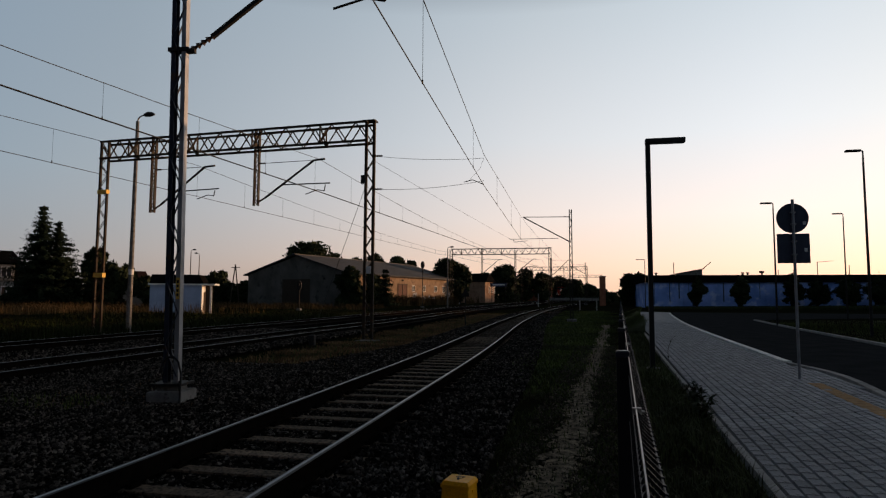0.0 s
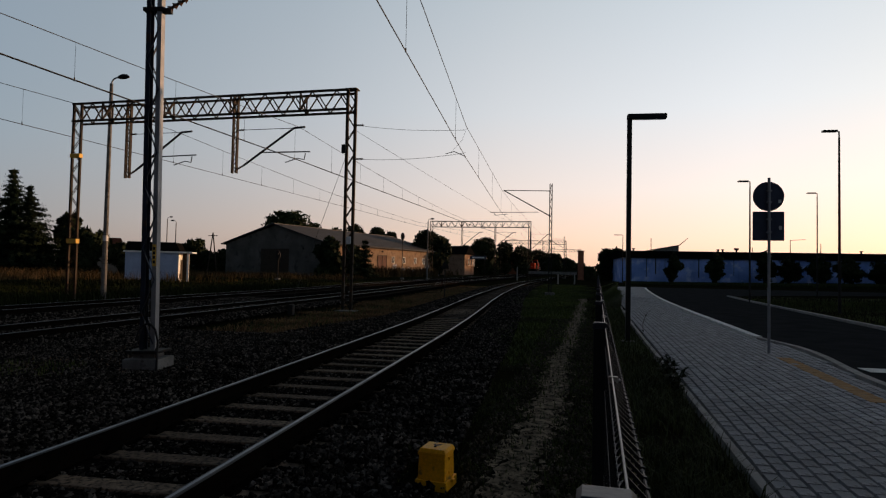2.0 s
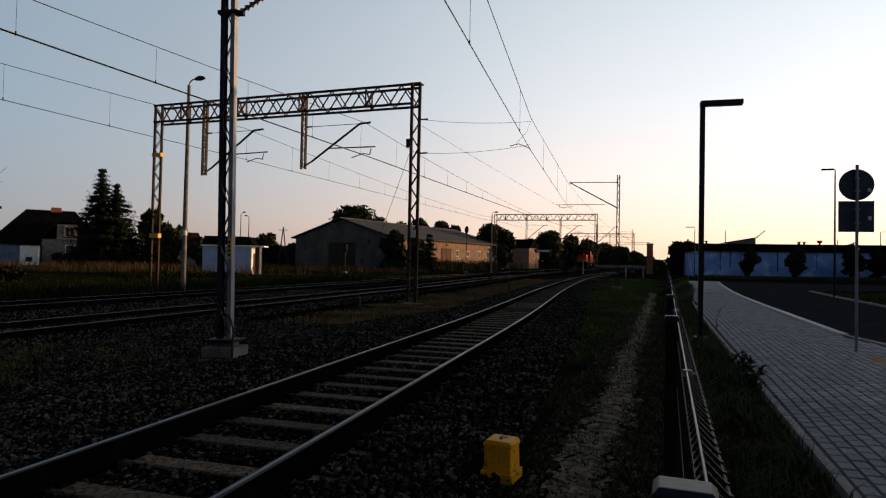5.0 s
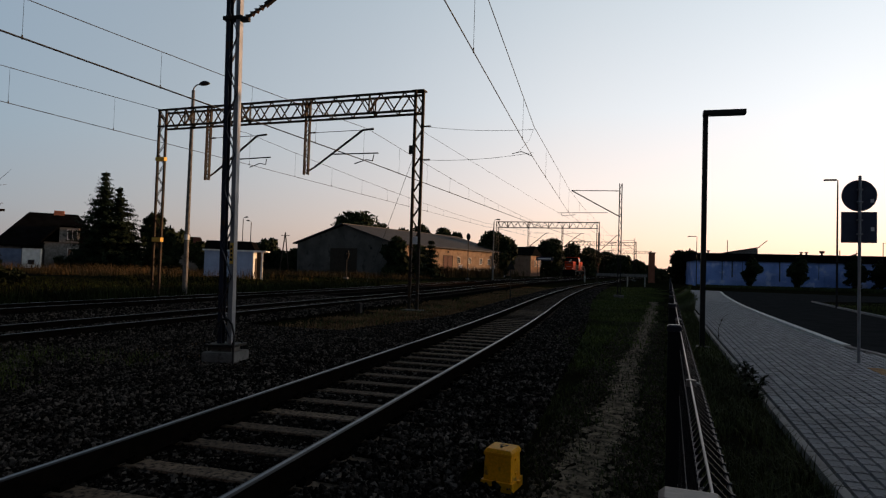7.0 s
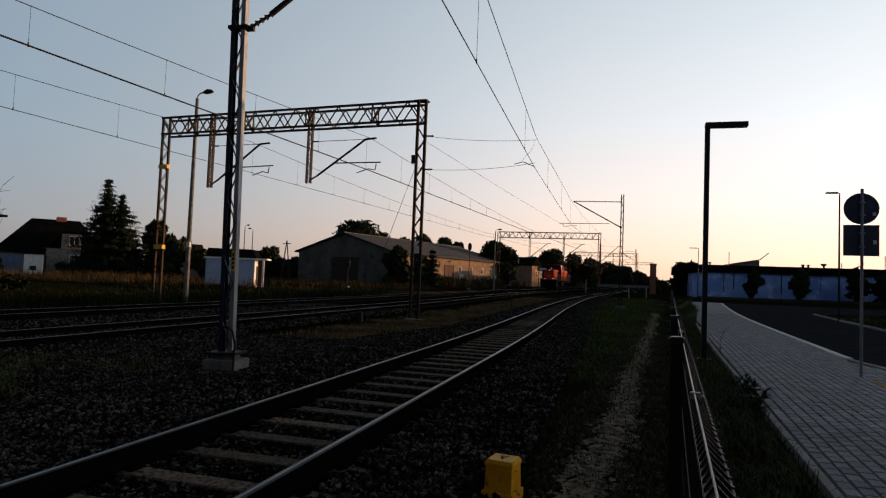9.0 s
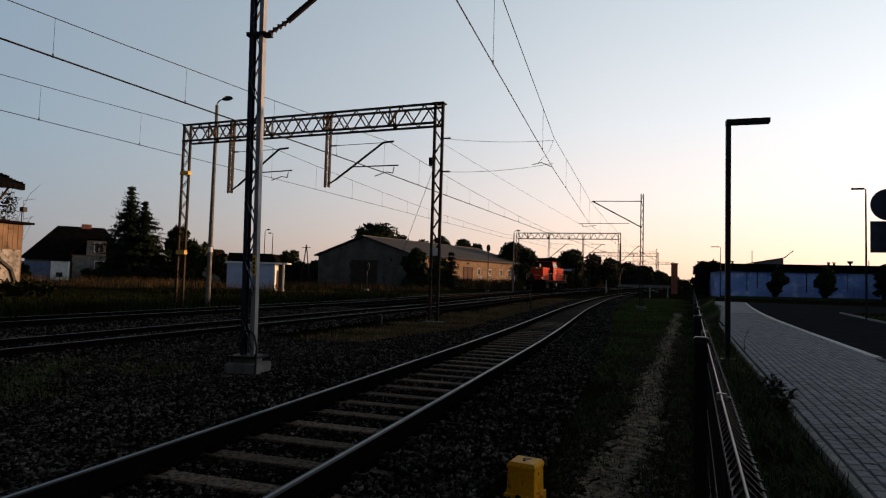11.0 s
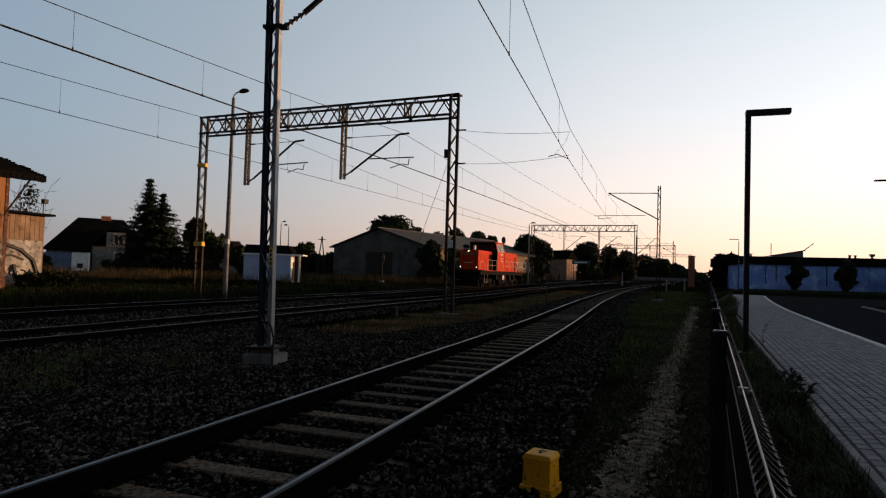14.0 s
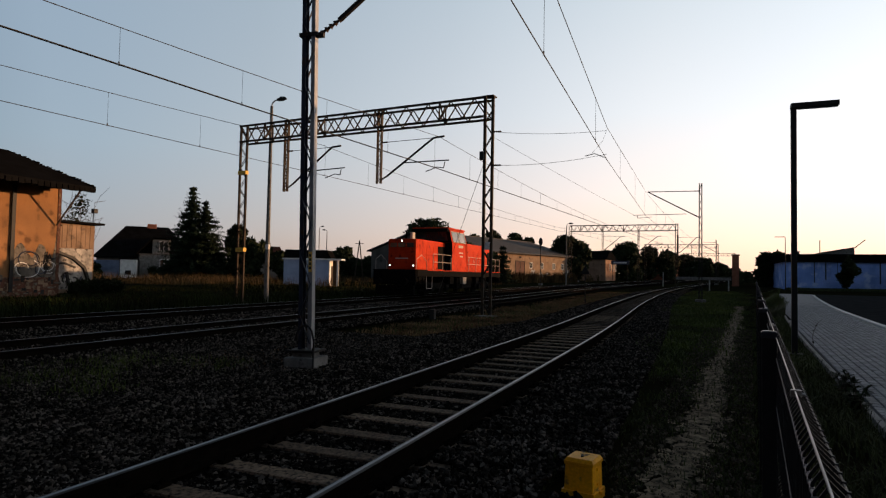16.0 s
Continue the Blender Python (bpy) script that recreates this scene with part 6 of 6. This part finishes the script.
        part("handrail", Shape().tube([(sx * 1.4, 0.8, 1.68), (sx * 1.4, 0.8, 2.3), (sx * 1.42, 0.1, 2.6), (sx * 1.42, -0.7, 2.2), (sx * 1.42, -0.7, 0.5), (sx * 1.42, -1.55, 0.5), (sx * 1.42, -1.6, 1.68)], 0.018, 6), M_RAILING, L)
    # running gear: two bogies, four wheelsets
    wheel = Shape()
    for sx in (-0.75, 0.75):
        wheel.bar((sx - 0.06, 0, 0), (sx + 0.06, 0, 0), 0.5, n=28).bar((sx - 0.075 if sx > 0 else sx + 0.06, 0, 0), (sx - 0.06 if sx > 0 else sx + 0.075, 0, 0), 0.53, n=28)
        wheel.box(sx - 0.07, sx + 0.07, -0.06, 0.06, 0.15, 0.4)
    wheel.bar((-0.75, 0, 0), (0.75, 0, 0), 0.09, n=10)
    wheel = wheel.mesh("wheelset", M_LOCOBLACK)
    sets = []
    for c in (-3.3, -12.6):
        part("bogie", Shape().soft(-1.12, -0.95, c - 2.0, c + 2.0, 0.45, 0.85, 0.05).soft(0.95, 1.12, c - 2.0, c + 2.0, 0.45, 0.85, 0.05).soft(-0.95, 0.95, c - 0.3, c + 0.3, 0.5, 0.85, 0.05), M_LOCOBLACK, L)
        for d in (-1.3, 1.3):
            w = part("wheelset", wheel, M_LOCOBLACK, L)
            sets.append((w, c + d))
            for sx in (-1, 1):
                part("axle_box", Shape().soft(sx * 1.16 - 0.12, sx * 1.16 + 0.12, c + d - 0.2, c + d + 0.2, 0.32, 0.68, 0.04), M_LOCOBLACK, L)
    # the detailed side looks towards the siding
    for me in {o.data for o in L.children_recursive}:
        for w in me.vertices:
            w.co.x = -w.co.x
        me.flip_normals()
    return L, sets


# base colour lifted to grey in place of the sky reflected in dark glass
M_CABGLASS = mat("sky_toned_cab_glass", (0.2, 0.19, 0.17), (0.1, 0.095, 0.085), 0.15, 0.0, 1, 3, 0, spec=0.8)
LOCO, WHEELS = locomotive()


# ---------------------------------------------------------------- paving, kerbs, road paint
def paved_footway():
    base = thing("paving", Matrix(), "grey concrete paving blocks laid in running bond", "paving", kind="structure")
    kerbs = thing("kerb", Matrix(), "pale concrete kerb stones along footway and road", "kerb", kind="structure")
    half = Shape().add([(x, y, -0.036) for x, y in ((-0.062, -0.092), (0.062, -0.092), (0.062, 0.092), (-0.062, 0.092))] + [(x, y, 0.004) for x, y in ((-0.055, -0.085), (0.055, -0.085), (0.055, 0.085), (-0.055, 0.085))], [(4, 5, 6, 7), (0, 1, 5, 4), (1, 2, 6, 5), (2, 3, 7, 6), (3, 0, 4, 7)])
    me = half.mesh("paving_block", M_PAVER)
    far_v, far_f, count = [], [], 0
    rng = random.Random(9)
    ang = math.radians(-4.2)
    ca, sa = math.cos(ang), math.sin(ang)
    for j in range(-46, 250):
        for i in range(-6, 90):
            lx, ly = i * 0.142, 0.6 + j * 0.202 + (0.1 if i % 2 else 0)
            x, y = 1.46 + lx * ca - ly * sa, lx * sa + ly * ca
            if not (pave_left(y) + 0.12 < x < pave_right(y) - 0.12) or y > 50 or y < -7.5:
                continue
            z = rise(y) + rng.gauss(0, 0.002)
            if 4.2 < y < 8.6 and x < pave_left(y) + 1.6 and count < 300:
                ob = part("paving_block", me, M_PAVER, base)
                ob.matrix_basis = pose(x, y, z, rng.gauss(0, 0.5), rng.gauss(0, 0.5), -4.2 + rng.gauss(0, 0.3))
                count += 1
            else:
                o = len(far_v)
                far_v += [(x + px * ca - py * sa, y + px * sa + py * ca, z + pz) for px, py, pz in half.v]
                far_f += [tuple(q + o for q in f) for f in half.f]
    part("paving_blocks", raw("paving_blocks", far_v, far_f, M_PAVER), M_PAVER, base, kind="stuff")
    strip("pavement_far", pave_left, pave_right, [45 + k for k in range(29)], 0.003, M_PAVER, "grey paved footway running on to the corner", "pavement", 4)
    stone = Shape().soft(-0.04, 0.04, -0.49, 0.49, -0.15, 0.03, 0.008).mesh("edging_stone", M_KERB)
    big = Shape().soft(-0.075, 0.075, -0.49, 0.49, -0.2, 0.035, 0.015).mesh("kerb_stone", M_KERB)
    white = Shape().soft(-0.1, 0.1, -0.46, 0.46, -0.2, 0.06, 0.02).mesh("kerb_stone", M_ROADWHITE)
    for y in range(-7, 70):
        s = math.degrees(math.atan(pave_left(y + 0.5) - pave_left(y - 0.5)))
        part("edging_stone", stone, M_KERB, kerbs).matrix_basis = pose(pave_left(y), y, rise(y), 0, 0, -s)
        s = math.degrees(math.atan(pave_right(y + 0.5) - pave_right(y - 0.5)))
        part("kerb_stone", white if y > 17 else big, M_KERB, kerbs).matrix_basis = pose(pave_right(y), y, rise(y), 0, 0, -s)
    for y in range(16, 52):
        x = road_right(y)
        part("kerb_stone", big, M_KERB, kerbs).matrix_basis = pose(x, y, rise(y) + 0.04, 0, 0, -4)
    for k in range(16):
        single("tactile_slab", Shape().soft(4.28 + 0.024 * k, 4.54 + 0.024 * k, 9.0 + 0.28 * k, 9.26 + 0.28 * k, -0.02, 0.008, 0.004), M_TACTILE, "yellow tactile paving slab in the footway", "paving slab", "tactile slabs", "structure")
    for k in range(3):
        single("road_marking", Shape().box(5.75, 8.6, 10.1 + k * 1.0, 10.6 + k * 1.0, -0.03, -0.023), M_ROADWHITE, "white crossing stripe painted on the asphalt", "road marking", "crossing stripes", "structure")


paved_footway()


# ---------------------------------------------------------------- movement
def ahead_of(t):
    """How far down the line the front of the locomotive stands at t seconds."""
    ts = (0, 1.5, 4.0, 6.5, 9.0, 11.5, 12.5, 13.5, 14.5, 15.0, 15.5, 16.0)
    ys = (230, 211.5, 181, 150, 118.5, 87.5, 75, 62.7, 50.7, 45.1, 39.7, 34.5)
    return float(np.interp(t, ts, ys))


def motions():
    rows = []
    for k in range(65):
        t = k * 0.25
        y = ahead_of(t)
        slope = (main_far(y + 8) - main_far(y)) / 8
        rows.append((t, pose(main_far(y), y, rise(y) + 0.172, 0, 0, 180 - math.degrees(math.atan(slope)))))
    walk(LOCO, rows)
    for w, c in WHEELS:
        turn = []
        for k in range(321):
            t = k * 0.05
            a = math.degrees((ahead_of(0) - ahead_of(t)) / 0.5)
            turn.append((t, pose(0, c, 0.5) @ Matrix.Rotation(radians(-a), 4, "X")))
        walk(w, turn)


motions()
